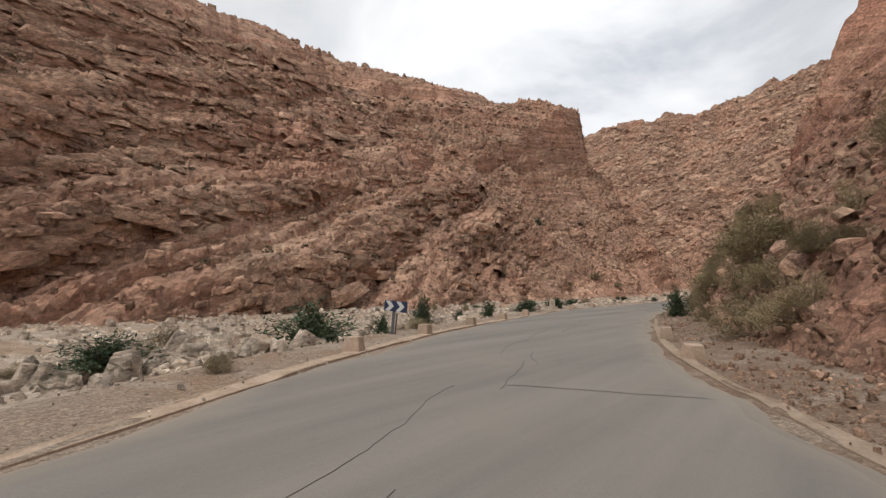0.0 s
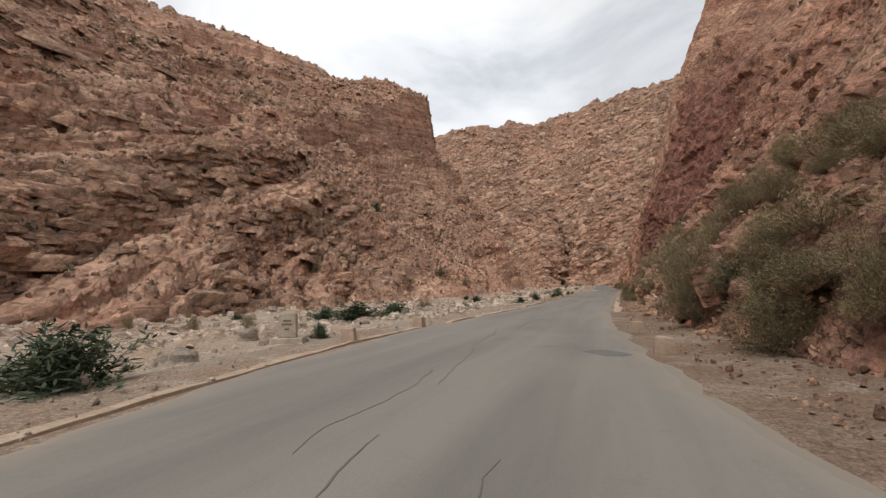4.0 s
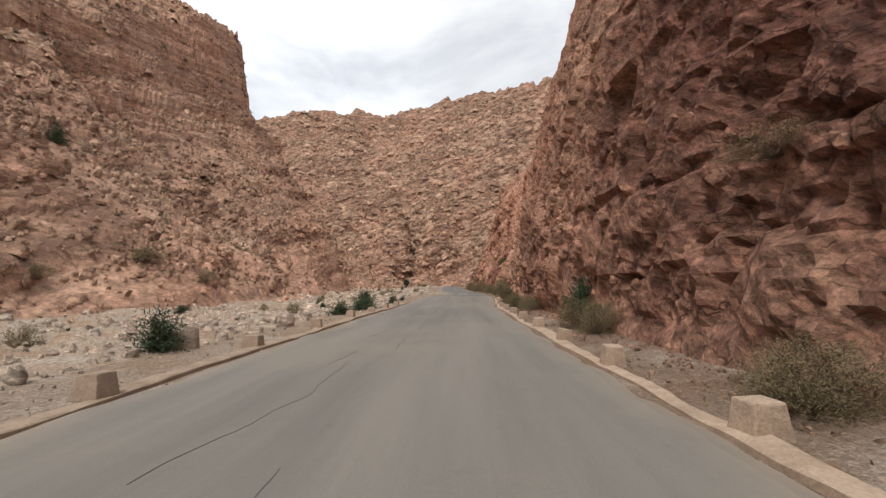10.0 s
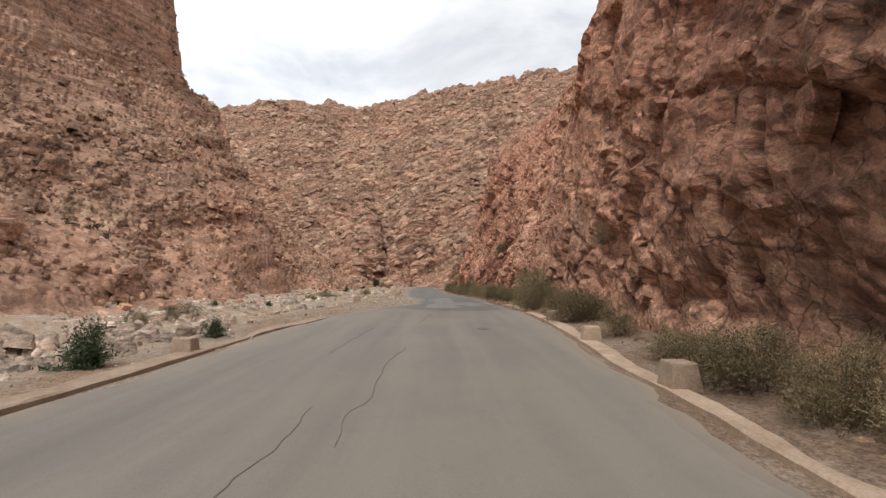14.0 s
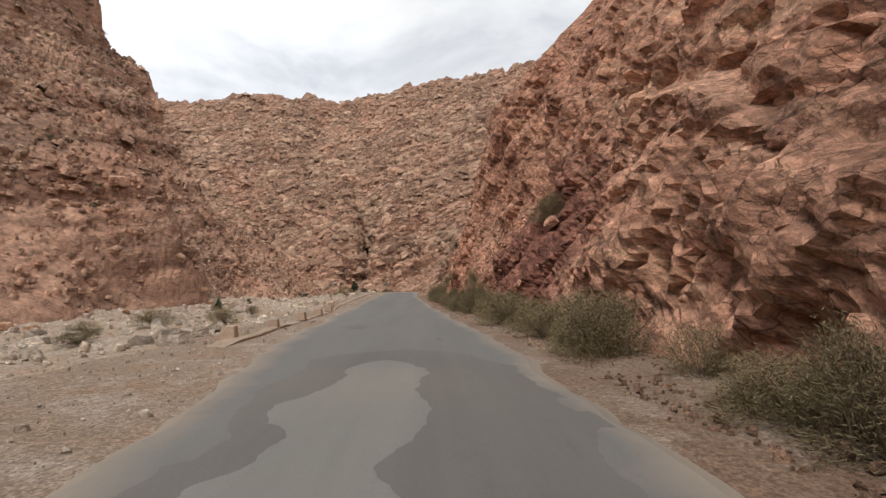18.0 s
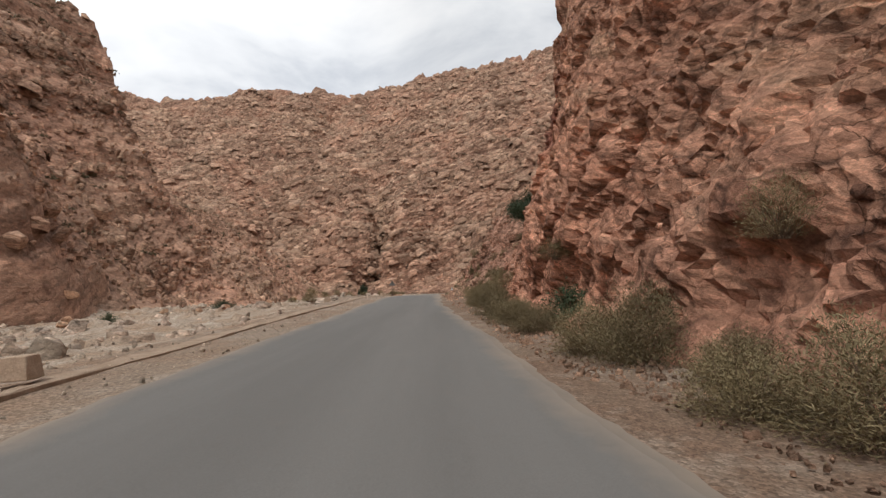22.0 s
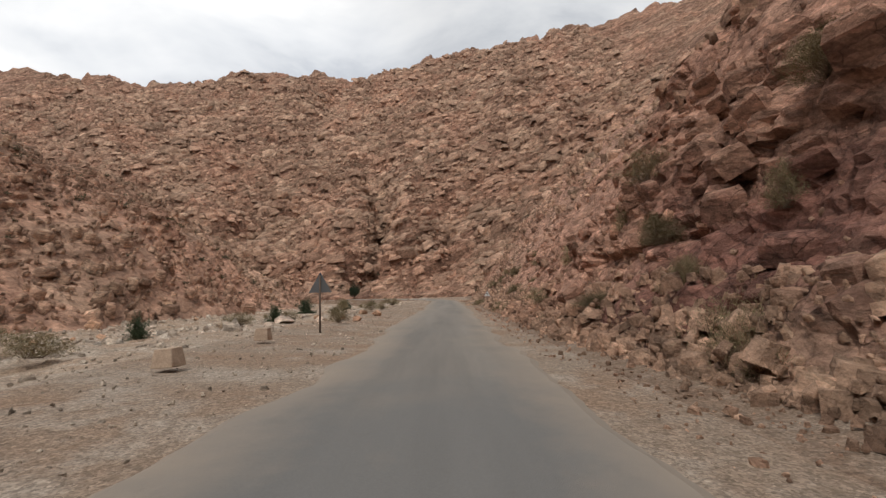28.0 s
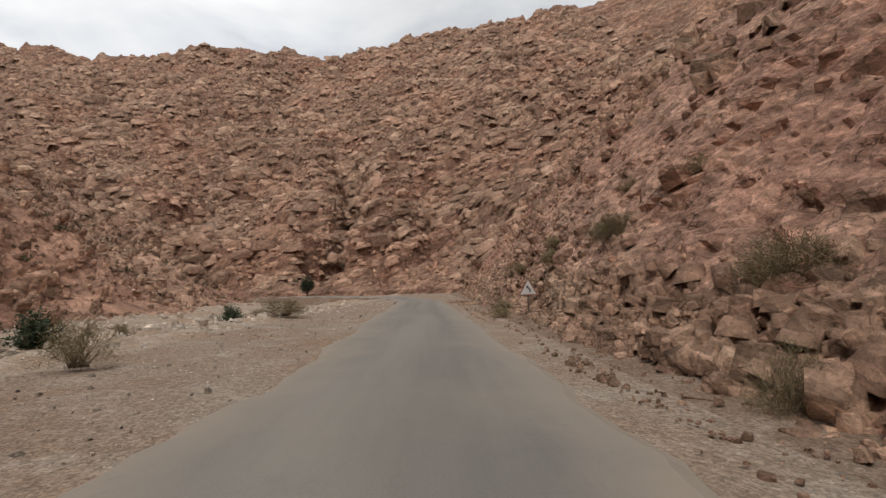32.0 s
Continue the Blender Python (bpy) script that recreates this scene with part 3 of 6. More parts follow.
def right_cliff():
    s = np.concatenate([np.arange(-55, 0, 0.6), np.arange(0, 262, 0.19), np.arange(262, 335, 0.3)])
    z = np.concatenate([np.arange(-0.7, 8, 0.17), np.arange(8, 22, 0.32), np.arange(22, 60, 1.0), np.arange(60, 130, 2.5)])
    S, Z = np.meshgrid(s, z, indexing="ij")
    O = 0 * S
    Sw = S + 2.2 * fbm(S / 11, Z / 11, O, 3, 61)
    Zw = np.maximum(Z + 0.9 * fbm(S / 7, Z / 7, O, 3, 67) * smooth(Z, 1, 6), -0.7)
    D = table(R_S, R_Z, R_D, np.clip(Sw, 0, 335), np.clip(Zw, 0, 60)) + np.maximum(Z - 60, 0) * 1.15 + np.minimum(Z, 0) * 0.9
    lean = np.gradient(D, axis=1) / np.gradient(Z, axis=1)
    steep = 1 / np.sqrt(1 + lean**2)
    amp = smooth(Z, 0.0, 1.1) * (0.5 + 0.5 * smooth(S, 35, 70)) * (1 - 0.28 * smooth(S, 213, 225)) * (1 - 0.32 * smooth(S, 88, 100) * (1 - smooth(S, 136, 142)))
    # upper beds rise along the road; below them, in the middle stretch, steep slabs lean the other way
    rise = 1.1 * fbm(S / 14, Z / 14, O, 3, 69)
    J = S + (0.12 + 0.33 * smooth(S, 125, 140)) * Z + 0.8 * fbm(S / 9, Z / 9, O, 2, 70)
    brow = 3.5 + 0.45 * (S - 144) + 0.8 * fbm(S / 5, O, O, 3, 73)
    lower = (1 - smooth(Z - brow, -0.25, 0.25)) * smooth(S, 136, 141) * (1 - smooth(S, 188, 194))

    def broken(B, J, seed, thick, long):
        """Bedded rock parted by joints: large blocks, smaller ones in them, and chipped faces."""
        v, gap = courses(B / (2.1 * thick) + 0.12 * fbm(S / 9, Z / 9, O, 2, seed), J + 0.15 * B, 2.3 * long, seed + 2)
        r = v * 0.72 - 0.2 * np.exp(-gap * 7)
        v, gap = courses(B / thick + 0.10 * fbm(S / 6, Z / 6, O, 2, seed + 4), J - 0.12 * B, long, seed + 8)
        r = r + v * 0.55 - 0.22 * np.exp(-gap * 11)
        part_up = 0.3 + 0.7 * smooth(fbm(S / 7, Z / 6, O, 2, seed + 14), -0.25, 0.2)
        v, gap = courses(B / (0.40 * thick) + 0.12 * fbm(S / 3, Z / 3, O, 2, seed + 6), J + 0.25 * Z, 0.40 * long, seed + 12)
        r = r + (v * 0.40 - 0.07 * np.exp(-gap * 14)) * part_up
        v, e = blocks(J / 0.55 + 0.6 * B, B / 0.42, D / 9, seed + 16)
        return r + (v - 0.5) * 0.16 * part_up + 0.22 * fbm(S / 1.4, Z / 1.1, O, 3, seed + 20, 0.6)

    tight = 1 + 0.2 * smooth(S, 211, 222)
    B_up = Z - np.interp(S, (-60, 105, 130, 200, 340), (-3, 10, 19, 50, 90)) + rise + 0.35 * fbm(S / 2.6, Z / 2.6, O, 3, 68)
    B_low = 0.72 * (Z + 1.15 * S) + 0.7 * rise
    K = 0.7 * (Z - 0.9 * S)
    bent = 0.42 * fbm(S / 3.2, Z / 3.2, O, 4, 173)
    v, gap = courses(B_low / 1.9 + bent, K + 0.3 * B_low, 5.5, 171)
    slabs = v * 0.75 - 0.22 * np.exp(-gap * 9)
    v, gap = courses(B_low / 0.75 + 1.6 * bent, K - 0.2 * B_low, 2.4, 175)
    slabs = slabs + v * 0.32 - 0.12 * np.exp(-gap * 11)
    v, gap = courses(B_low / 0.33 + 2 * bent, K, 0.9, 179)
    slabs = slabs + v * 0.15 + 0.6 * fbm(S / 3.4, Z / 3.4, O, 6, 183, 0.58)
    out = broken(B_up * tight, J * tight, 71, 2.3, 3.2) * (1 - lower) + lower * (slabs + 0.5 * np.exp(-np.maximum(brow - Z, 0) / 3.5) - 0.1)
    out = (out - 0.25) * amp
    out = out + amp * 0.35 * fbm(S / 8, Z / 13, O, 3, 89)
    D = D - out * (0.45 + 0.55 * steep)
    Zp = Z + out * (1 - steep) * 0.9
    D = np.maximum(D, np.maximum.accumulate(D, axis=1) - 0.75)
    least = 3.75 + 0.02 * np.clip(Z, 0, 5)
    D = np.where(D < least, least + (D - least) * 0.3, D)
    return S, -D, Zp


S_, D_, Z_ = right_cliff()
P_RIGHT, Z_RIGHT, S_RIGHT = place(S_, D_, Z_), Z_, S_
M_HILL = rock_material("brown_hillside_rock", (0.143, 0.068, 0.049), (0.281, 0.149, 0.104), (0.409, 0.244, 0.175), (15, -12, -38), 1.0, depth=0.6, near=True)
cut_a, cut_c, cut_b = (int(np.searchsorted(S_[:, 0], v)) for v in (46, 211, 243))
sheet("hillside_right", P_RIGHT[:cut_a + 1], M_HILL, label="brown stony hillside with bushes beside the road", category="hillside")
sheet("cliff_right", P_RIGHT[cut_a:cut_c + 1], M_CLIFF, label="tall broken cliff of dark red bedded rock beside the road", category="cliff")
M_END = rock_material("pinkish_hillside_rock", (0.153, 0.079, 0.059), (0.321, 0.183, 0.131), (0.464, 0.293, 0.215), (15, -12, -38), 1.0, depth=0.5, near=True, bodies=MAROON_LOW)
sheet("outcrop_right", P_RIGHT[cut_c:cut_b + 1], M_END, label="low outcrop of red blocks and ledges above the scree", category="outcrop")
sheet("hillside_end", P_RIGHT[cut_b:], M_END, label="steep brown hillside of broken ledges and fallen blocks", category="hillside")


def far_mountain():
    s = np.concatenate([np.arange(286, 470, 1.0), np.arange(470, 765, 1.7), np.arange(765, 1000, 12)])
    d = np.concatenate([np.arange(-320, -140, 4.0), np.arange(-140, 240, 1.15), np.arange(240, 420, 2.6), np.arange(420, 700, 8)])
    S, D = np.meshgrid(s, d, indexing="ij")
    Sw = S + 9 * fbm(S / 45, D / 45, 0 * S, 4, 111)
    Dw = D + 9 * fbm(S / 45, D / 45, 0 * S, 4, 127) * smooth(np.abs(D), 6, 30)
    H = far_height(Sw, Dw)
    amp = smooth(H, 0.3, 7)
    H = H + amp * (terraces(H, np.where(D < 45, 0.5 * (45 - D), 0.24 * (D - 45)), D, 1.0, ((19, 0.95, 131), (7.5, 1.0, 133), (3.0, 0.7, 137))) - H)
    v, e = blocks(S / 6.0, D / 4.5, 0 * S, 139)
    H = H + amp * ((v - 0.5) * 2.0 - 0.8 * np.exp(-e * 8))
    v, e = blocks(S / 2.6, D / 2.0, 0 * S, 149)
    H = H + (0.1 + 0.9 * amp) * ((v - 0.5) * 1.2 - 0.5 * np.exp(-e * 8))
    H = H + amp * 5.5 * fbm(S / 60, D / 24, 0 * S, 3, 151)
    near = smooth(S, 286, 330)
    H = H * near - 3.0 * (1 - near) + 0.0
    return S, D, H


S_, D_, H_ = far_mountain()
P_FAR, D_FAR, S_FAR, H_FAR = place(S_, D_, H_), D_, S_, H_
sheet("mountain_far", P_FAR, M_FAR, label="steep barren mountainside of folded pale brown rock", category="mountain")


def valley_floor():
    s = np.arange(-58, 345, 0.45)
    d = np.concatenate([np.arange(-9, 3, 0.5), np.arange(3, 12, 0.25), np.arange(12, 36, 0.5), np.arange(36, 50, 1.5)])
    S, D = np.meshgrid(s, d, indexing="ij")
    drop = smooth(D, 5.6 + 2 * smooth(S, 205, 225), 9.5) * 0.22 + smooth(D, 8, 22) * 1.2 - smooth(D, 25, 33) * 0.5
    H = -0.02 - drop + 0.30 * fbm(S / 7, D / 7, 0 * S, 4, 161) * smooth(D, 6, 9)
    v, e = blocks(S / 0.9, D / 0.8, 0 * S, 163)
    H = H + smooth(D, 6.5, 10) * np.maximum(v - 0.75, 0) * 0.5
    H = H + smooth(-D, 3.0, 4.5) * 0.12 + 0.03 * fbm(S * 1.2, D * 1.2, 0 * S, 3, 167) * smooth(np.abs(D - 1), 3.8, 4.6)
    H = np.where((D > -3.2) & (D < 5), np.minimum(H, -0.02), H)
    return S, D, H


S_, D_, H_ = valley_floor()
P_GROUND, D_GROUND = place(S_, D_, H_), D_
cut_a, cut_b = int(np.searchsorted(D_[0], -0.5)), int(np.searchsorted(D_[0], 6.4))
sheet("ground", P_GROUND[:, cut_b:], M_BED, label="pale stony dry riverbed beside the road", category="ground")
cut_s = int((214 + 58) / 0.45)
sheet("verge_right", P_GROUND[:cut_s + 1, :cut_a + 1], M_DIRT, label="brown dirt and gravel verge under the cliff", category="verge")
cut_d = int(np.searchsorted(D_[0], -3.4))
sheet("verge_end", P_GROUND[cut_s:, cut_d:cut_a + 1], M_VERGE, label="pale gravel verge beside the road", category="verge")
sheet("scree_end", P_GROUND[cut_s:, :cut_d + 1], M_DIRT, label="reddish stony dirt at the foot of the hillside", category="verge")
sheet("verge_left", P_GROUND[:, cut_a:cut_b + 1], M_VERGE, label="sandy brown shoulder along the road", category="verge")

ring = np.array([[(x, y, -6.0) for y in np.linspace(-1500, 1500, 4)] for x in np.linspace(-1500, 1500, 4)])
sheet("ground_beyond", ring, M_VERGE, label="bare brown land beyond the valley", category="ground")

# the road
E_S = np.array([-60, 0, 40, 60, 90, 120, 128, 134, 143, 150, 165, 180, 191, 205, 216, 225, 260, 295, 308, 320, 332, 345], float)
E_L = np.array([4.2, 4.1, 4.7, 3.6, 4.4, 4.7, 4.0, 2.3, 2.6, 3.7, 4.0, 4.0, 3.6, 3.4, 2.7, 2.1, 2.4, 3.4, 6.0, 11, 20, 36], float)
E_R = np.array([-2.5, -2.4, -2.2, -2.2, -2.6, -2.65, -2.6, -2.0, -2.1, -2.2, -2.2, -2.0, -1.8, -1.8, -1.8, -1.8, -1.8, -0.8, 1.6, 5, 11, 20], float)


def road_edge(s, which):
    return np.interp(s, E_S, E_L if which > 0 else E_R)


def road():
    s = np.arange(-60, 345, 0.25)
    u = np.linspace(0, 1, 23)
    lo = road_edge(s, -1) + 0.13 * fbm(s / 1.7, 0 * s, 0 * s, 5, 171, 0.65)
    hi = road_edge(s, 1) + 0.16 * fbm(s / 1.9, 0 * s + 5, 0 * s, 5, 173, 0.65)
    D = lo[:, None] * (1 - u) + hi[:, None] * u
    S = np.repeat(s[:, None], len(u), 1)
    H = 0.035 + 0.05 * (1 - (2 * u - 1) ** 2)[None, :] + 0.012 * fbm(S / 3, D / 2, 0 * S, 2, 177)
    H[:, 0] = H[:, -1] = -0.03
    return S, D, H


S_, D_, H_ = road()
road_ob = sheet("road", place(S_, D_, H_), M_ROAD, label="worn grey asphalt road with dusty edges", category="road")
near_edge = np.minimum(D_ - D_[:, :1], D_[:, -1:] - D_)
dust = np.clip(1.05 - near_edge / (0.75 + 0.5 * smooth(S_, 200, 225)), 0, 1)
later = smooth(S_, 126, 131) * (1 - smooth(S_, 214, 232))
road_ob.data.attributes.new("newer", "FLOAT", "POINT").data.foreach_set("value", later.reshape(-1).astype(np.float32))
road_ob.data.attributes.new("dust", "FLOAT", "POINT").data.foreach_set("value", dust.reshape(-1).astype(np.float32))


# ---------------------------------------------------------------- loose rock
RNG = np.random.default_rng(7)


def normals_of(P):
    a = np.gradient(P, axis=0)
    c = np.gradient(P, axis=1)
    n = np.cross(a, c)
    n /= np.linalg.norm(n, axis=-1, keepdims=True) + 1e-9
    return n


def pick(P, weight, count):
    """Random points of a surface grid, by area and weight, with the surface's smoothed normal there."""
    n = normals_of(P)
    area = np.linalg.norm(np.cross(np.gradient(P, axis=0), np.gradient(P, axis=1)), axis=-1)
    w = (area * weight).reshape(-1)
    i = RNG.choice(w.size, size=count, p=w / w.sum())
    r, c = np.unravel_index(i, area.shape)
    q = P[r, c] + RNG.normal(0, 0.15, (count, 3)) * np.array([1, 1, 0.2])
    nn = np.zeros((count, 3))
    for dr in (-6, 0, 6):
        for dc in (-6, 0, 6):
            nn += n[np.clip(r + dr, 0, P.shape[0] - 1), np.clip(c + dc, 0, P.shape[1] - 1)]
    nn /= np.linalg.norm(nn, axis=1, keepdims=True) + 1e-9
    return q, nn, r, c


def stones_mesh(name, at, up, along, size, material, label, category, sink=0.25, jitter=0.35, kind="stuff", sides=6):
    """Angular stones joined into one mesh: crooked six-sided slabs. at, up, along: n x 3; size: n x 3 half sizes."""
    n = len(at)
    up = up + RNG.normal(0, jitter, (n, 3))
    up /= np.linalg.norm(up, axis=1, keepdims=True)
    along = along + RNG.normal(0, jitter * 1.4, (n, 3))
    ax = along - up * np.sum(along * up, 1, keepdims=True)
    ax /= np.linalg.norm(ax, axis=1, keepdims=True) + 1e-9
    ay = np.cross(up, ax)
    ang = (np.arange(sides) / sides * 2 * np.pi)[None, :] + RNG.uniform(-0.35, 0.35, (n, sides)) + RNG.uniform(0, 6, (n, 1))
    rad = RNG.uniform(0.72, 1.18, (n, sides))
    cx, cy = np.cos(ang) * rad, np.sin(ang) * rad
    inset = RNG.uniform(0.5, 0.95, (n, sides))
    top = RNG.uniform(0.55, 1.15, (n, sides))
    low = np.stack([cx, cy, np.full((n, sides), -1.0)], -1)
    high = np.stack([cx * inset + RNG.normal(0, 0.08, (n, 1)), cy * inset, top], -1)
    v = np.concatenate([low, high], 1) * size[:, None, :]
    v[..., 2] += size[:, None, 2] * (1 - 2 * sink)
    w = at[:, None, :] + v[..., 0:1] * ax[:, None, :] + v[..., 1:2] * ay[:, None, :] + v[..., 2:3] * up[:, None, :]
    f = [(i, (i + 1) % sides, sides + (i + 1) % sides, sides + i) for i in range(sides)] + ([(6, 7, 8, 9), (6, 9, 10, 11)] if sides == 6 else [(4, 5, 6, 7)])
    quads = (np.arange(n)[:, None, None] * (2 * sides) + np.array(f)[None]).reshape(-1, 4)
    me = bpy.data.meshes.new(name)
    me.vertices.add(n * 2 * sides)
    me.vertices.foreach_set("co", w.reshape(-1).astype(np.float32))
    me.loops.add(quads.size)
    me.loops.foreach_set("vertex_index", quads.reshape(-1).astype(np.int32))
    me.polygons.add(len(quads))
    me.polygons.foreach_set("loop_start", (np.arange(len(quads)) * 4).astype(np.int32))
    me.update(calc_edges=True)
    me.materials.append(material)
    return tagged(new(name, me), label, category, "", kind)


def sizes(n, least, most, power, flat=(0.45, 0.8)):
    base = np.minimum(least * (1 - RNG.random(n)) ** (-power), most)
    return np.stack([base * RNG.uniform(0.9, 1.5, n), base * RNG.uniform(0.6, 1.0, n), base * RNG.uniform(*flat, n)], 1)


BED_LEFT = np.array([0.42, 0.9, 0.29])
bare = np.maximum(smooth(D_LEFT, 66, 74), smooth(S_LEFT, 188, 196) * (1 - smooth(S_LEFT, 228, 245)) * (D_LEFT < 50))
gentle = 1 - 0.92 * smooth(1 - np.abs(normals_of(P_LEFT)[..., 2]), 0.45, 0.7) * bare
patchy = smooth(fbm(S_LEFT / 18, D_LEFT / 9, 0 * S_LEFT, 3, 201), -0.4, 0.4)
q, nn, r, c = pick(P_LEFT, (LEDGE + 0.015) * gentle * (D_LEFT < 125) * smooth(D_LEFT, 30, 34) * (1 + 1.2 * (S_LEFT < 115)), 14000)
k = 1.0 + 0.004 * np.clip(D_LEFT[r, c] - 40, 0, 60)
long = np.where(S_LEFT[r, c] < 115, 2.7, 1.7)
size = sizes(len(q), 0.34, 1.4, 0.36, (0.4, 0.7)) * k[:, None] * np.stack([long, 0.85 + 0 * long, 1.0 + 0 * long], 1)
stones_mesh("ledge_rock", q, nn * 0.35 + np.array([0, 0, 0.9]), np.tile(BED_LEFT, (len(q), 1)), size, M_RUBBLE,
            "jointed ledges of brown rock cropping out in dipping rows", "rock ledges", sink=0.3, jitter=0.13)
q, nn, r, c = pick(P_LEFT, gentle * np.where(D_LEFT < 115, 1.0, 0.12) * smooth(D_LEFT, 29, 33) * (0.45 + 0.55 * patchy) * (1 - 0.6 * (S_LEFT < 100)), 36000)
k = 0.8 + 0.007 * np.maximum(D_LEFT[r, c] - 40, 0)
stones_mesh("slope_rubble", q, nn * 0.6 + np.array([0, 0, 0.6]), np.tile(BED_LEFT, (len(q), 1)), sizes(len(q), 0.26, 1.15, 0.40, (0.5, 0.9)) * k[:, None], M_RUBBLE,
            "angular brown slabs and boulders lying on the slope", "rubble", jitter=0.25, sides=4)
q, nn, r, c = pick(P_FAR, smooth(H_FAR, 0.5, 4) * (S_FAR < np.interp(D_FAR, (85, 305, 380), (728, 675, 667))) * (D_FAR > -150) * (D_FAR < 400), 34000)
fold = np.where(D_FAR[r, c, None] < 45, np.array([0.75, -0.58, 0.45]), np.array([0.75, -0.58, -0.22]))
stones_mesh("mountain_rubble", q, nn * 0.6 + np.array([0, 0, 0.5]), fold, sizes(len(q), 0.85, 3.4, 0.4, (0.35, 0.7)) * np.array([1.5, 0.9, 1]), M_FAR_RUBBLE,
            "blocks and broken ledges of pale brown rock on the mountainside", "rubble", jitter=0.25, sides=4)
steepness = 1 - np.abs(normals_of(P_RIGHT)[..., 2])
q, nn, r, c = pick(P_RIGHT, (Z_RIGHT > 0.8) * (Z_RIGHT < 45) * (S_RIGHT > 136) * smooth(steepness, 0.3, 0.7) * np.exp(-Z_RIGHT / 16), 900)
nn = np.where(np.sum(nn * np.array([-0.78, 0.62, 0.3]), 1, keepdims=True) < 0, -nn, nn)
stones_mesh("cliff_blocks", q, nn, np.tile(np.array([0.6, 0.75, 0.35]), (len(q), 1)), sizes(len(q), 0.12, 0.45, 0.45, (0.3, 0.5)), M_BLOCKS,
            "fractured red blocks standing out of the cliff face", "rock blocks", sink=0.72, jitter=0.15)
q, nn, r, c = pick(P_RIGHT, (S_RIGHT > 215) * (Z_RIGHT > 4.5) * smooth(Z_RIGHT, np.where(S_RIGHT < 285, 7, 4), np.where(S_RIGHT < 285, 15, 9)) * (Z_RIGHT < 95), 8500)
nn = np.where(nn[:, 2:3] < 0, -nn, nn)
stones_mesh("hillside_rubble", q, nn * 0.6 + np.array([0, 0, 0.5]), np.tile(np.array([0.6, 0.75, 0.3]), (len(q), 1)), sizes(len(q), 0.24, 1.3, 0.42, (0.4, 0.8)), M_RUBBLE,
            "brown blocks and broken ledges on the hillside", "rubble", jitter=0.25, sides=4)
# talus below the hillside at the end, and under the first slope
q, nn, r, c = pick(P_RIGHT, ((S_RIGHT > 214) | ((S_RIGHT < 75) & (S_RIGHT > -30))) * (Z_RIGHT > -0.1) * (Z_RIGHT < 25) * np.exp(-Z_RIGHT / np.where(S_RIGHT > 200, np.where(S_RIGHT < 280, 1.3, 5), 7)) * np.where((S_RIGHT > 214) & (Z_RIGHT < 2), 2.2, 1.0), 19000)
nn = np.where(nn[:, 2:3] < 0, -nn, nn)
stones_mesh("talus", q, nn * 0.6 + np.array([0, 0, 0.5]), np.tile(np.array([0.6, 0.75, 0.2]), (len(q), 1)), sizes(len(q), 0.055, 0.36, 0.45), M_RUBBLE,
            "broken brown stones fallen at the foot of the hillside", "talus", sink=0.3, jitter=0.3, sides=4)


# ---------------------------------------------------------------- things: helpers
def part(name, bm, material, parent=None, label="", smooth_shade=False):
    me = bpy.data.meshes.new(name)
    bm.to_mesh(me)
    bm.free()
    for p in me.polygons:
        p.use_smooth = smooth_shade
    me.materials.append(material)
    ob = new(name, me)
    if parent is not None:
        ob.parent = parent
    if label:
        ob["label"] = label
    return ob


def thing(name, label, category, group=""):
    return tagged(new(name), label, category, group)


def stand(s, d, h=0.0, turn=0.0, scale=(1, 1, 1), lean=(0.0, 0.0)):
    """Pose of a thing beside the road: its y axis along the road, its x axis to the right."""
    p = place(s, d, h)
    _, left = line_at(np.array([float(s)]))
    yaw = math.degrees(math.atan2(-left[0, 1], -left[0, 0]))
    return pose(*p, lean[0], lean[1], yaw + turn) @ Matrix.Diagonal((*scale, 1))


GRIDS = ((S_LEFT[:, 0], D_LEFT[0], P_LEFT), (np.arange(-58, 345, 0.45), D_GROUND[0], P_GROUND))


def ground_height(s, d):
    """Height of the ground over the road level at a place left or right of the road."""
    i = int(np.clip(np.searchsorted(GRIDS[1][0], s), 0, P_GROUND.shape[0] - 1))
    base = P_GROUND[i, int(np.clip(np.searchsorted(D_GROUND[0], d), 0, P_GROUND.shape[1] - 1)), 2]
    if d > 28:
        i2 = int(np.clip(np.searchsorted(GRIDS[0][0], s), 0, P_LEFT.shape[0] - 1))
        base = max(base, P_LEFT[i2, int(np.clip(np.searchsorted(GRIDS[0][1], d), 0, P_LEFT.shape[1] - 1)), 2])
    return float(base - place(s, 0, 0)[2])


def cliff_point(s, z):
    """Distance from the driving line at which the right-hand face stands at that height."""
    i = int(np.clip(np.searchsorted(S_RIGHT[:, 0], s), 0, S_RIGHT.shape[0] - 1))
    j = int(np.argmin(np.abs(Z_RIGHT[i] - z)))
    p = P_RIGHT[i, j]
    q = place(s, 0, 0)
    return float(np.linalg.norm(p[:2] - q[:2])), float(p[2] - q[2])


def box(bm, sx, sy, sz, at=(0, 0, 0), taper=1.0, bevel=0.0):
    r = bmesh.ops.create_cube(bm, size=1.0)
    for v in r["verts"]:
        k = taper if v.co.z > 0 else 1.0
        v.co = Vector((v.co.x * sx * k + at[0], v.co.y * sy * k + at[1], (v.co.z + 0.5) * sz + at[2]))
    if bevel:
        edges = {e for v in r["verts"] for e in v.link_edges}
        bmesh.ops.bevel(bm, geom=list(edges), offset=bevel, segments=2, affect="EDGES", profile=0.6)
    return bm


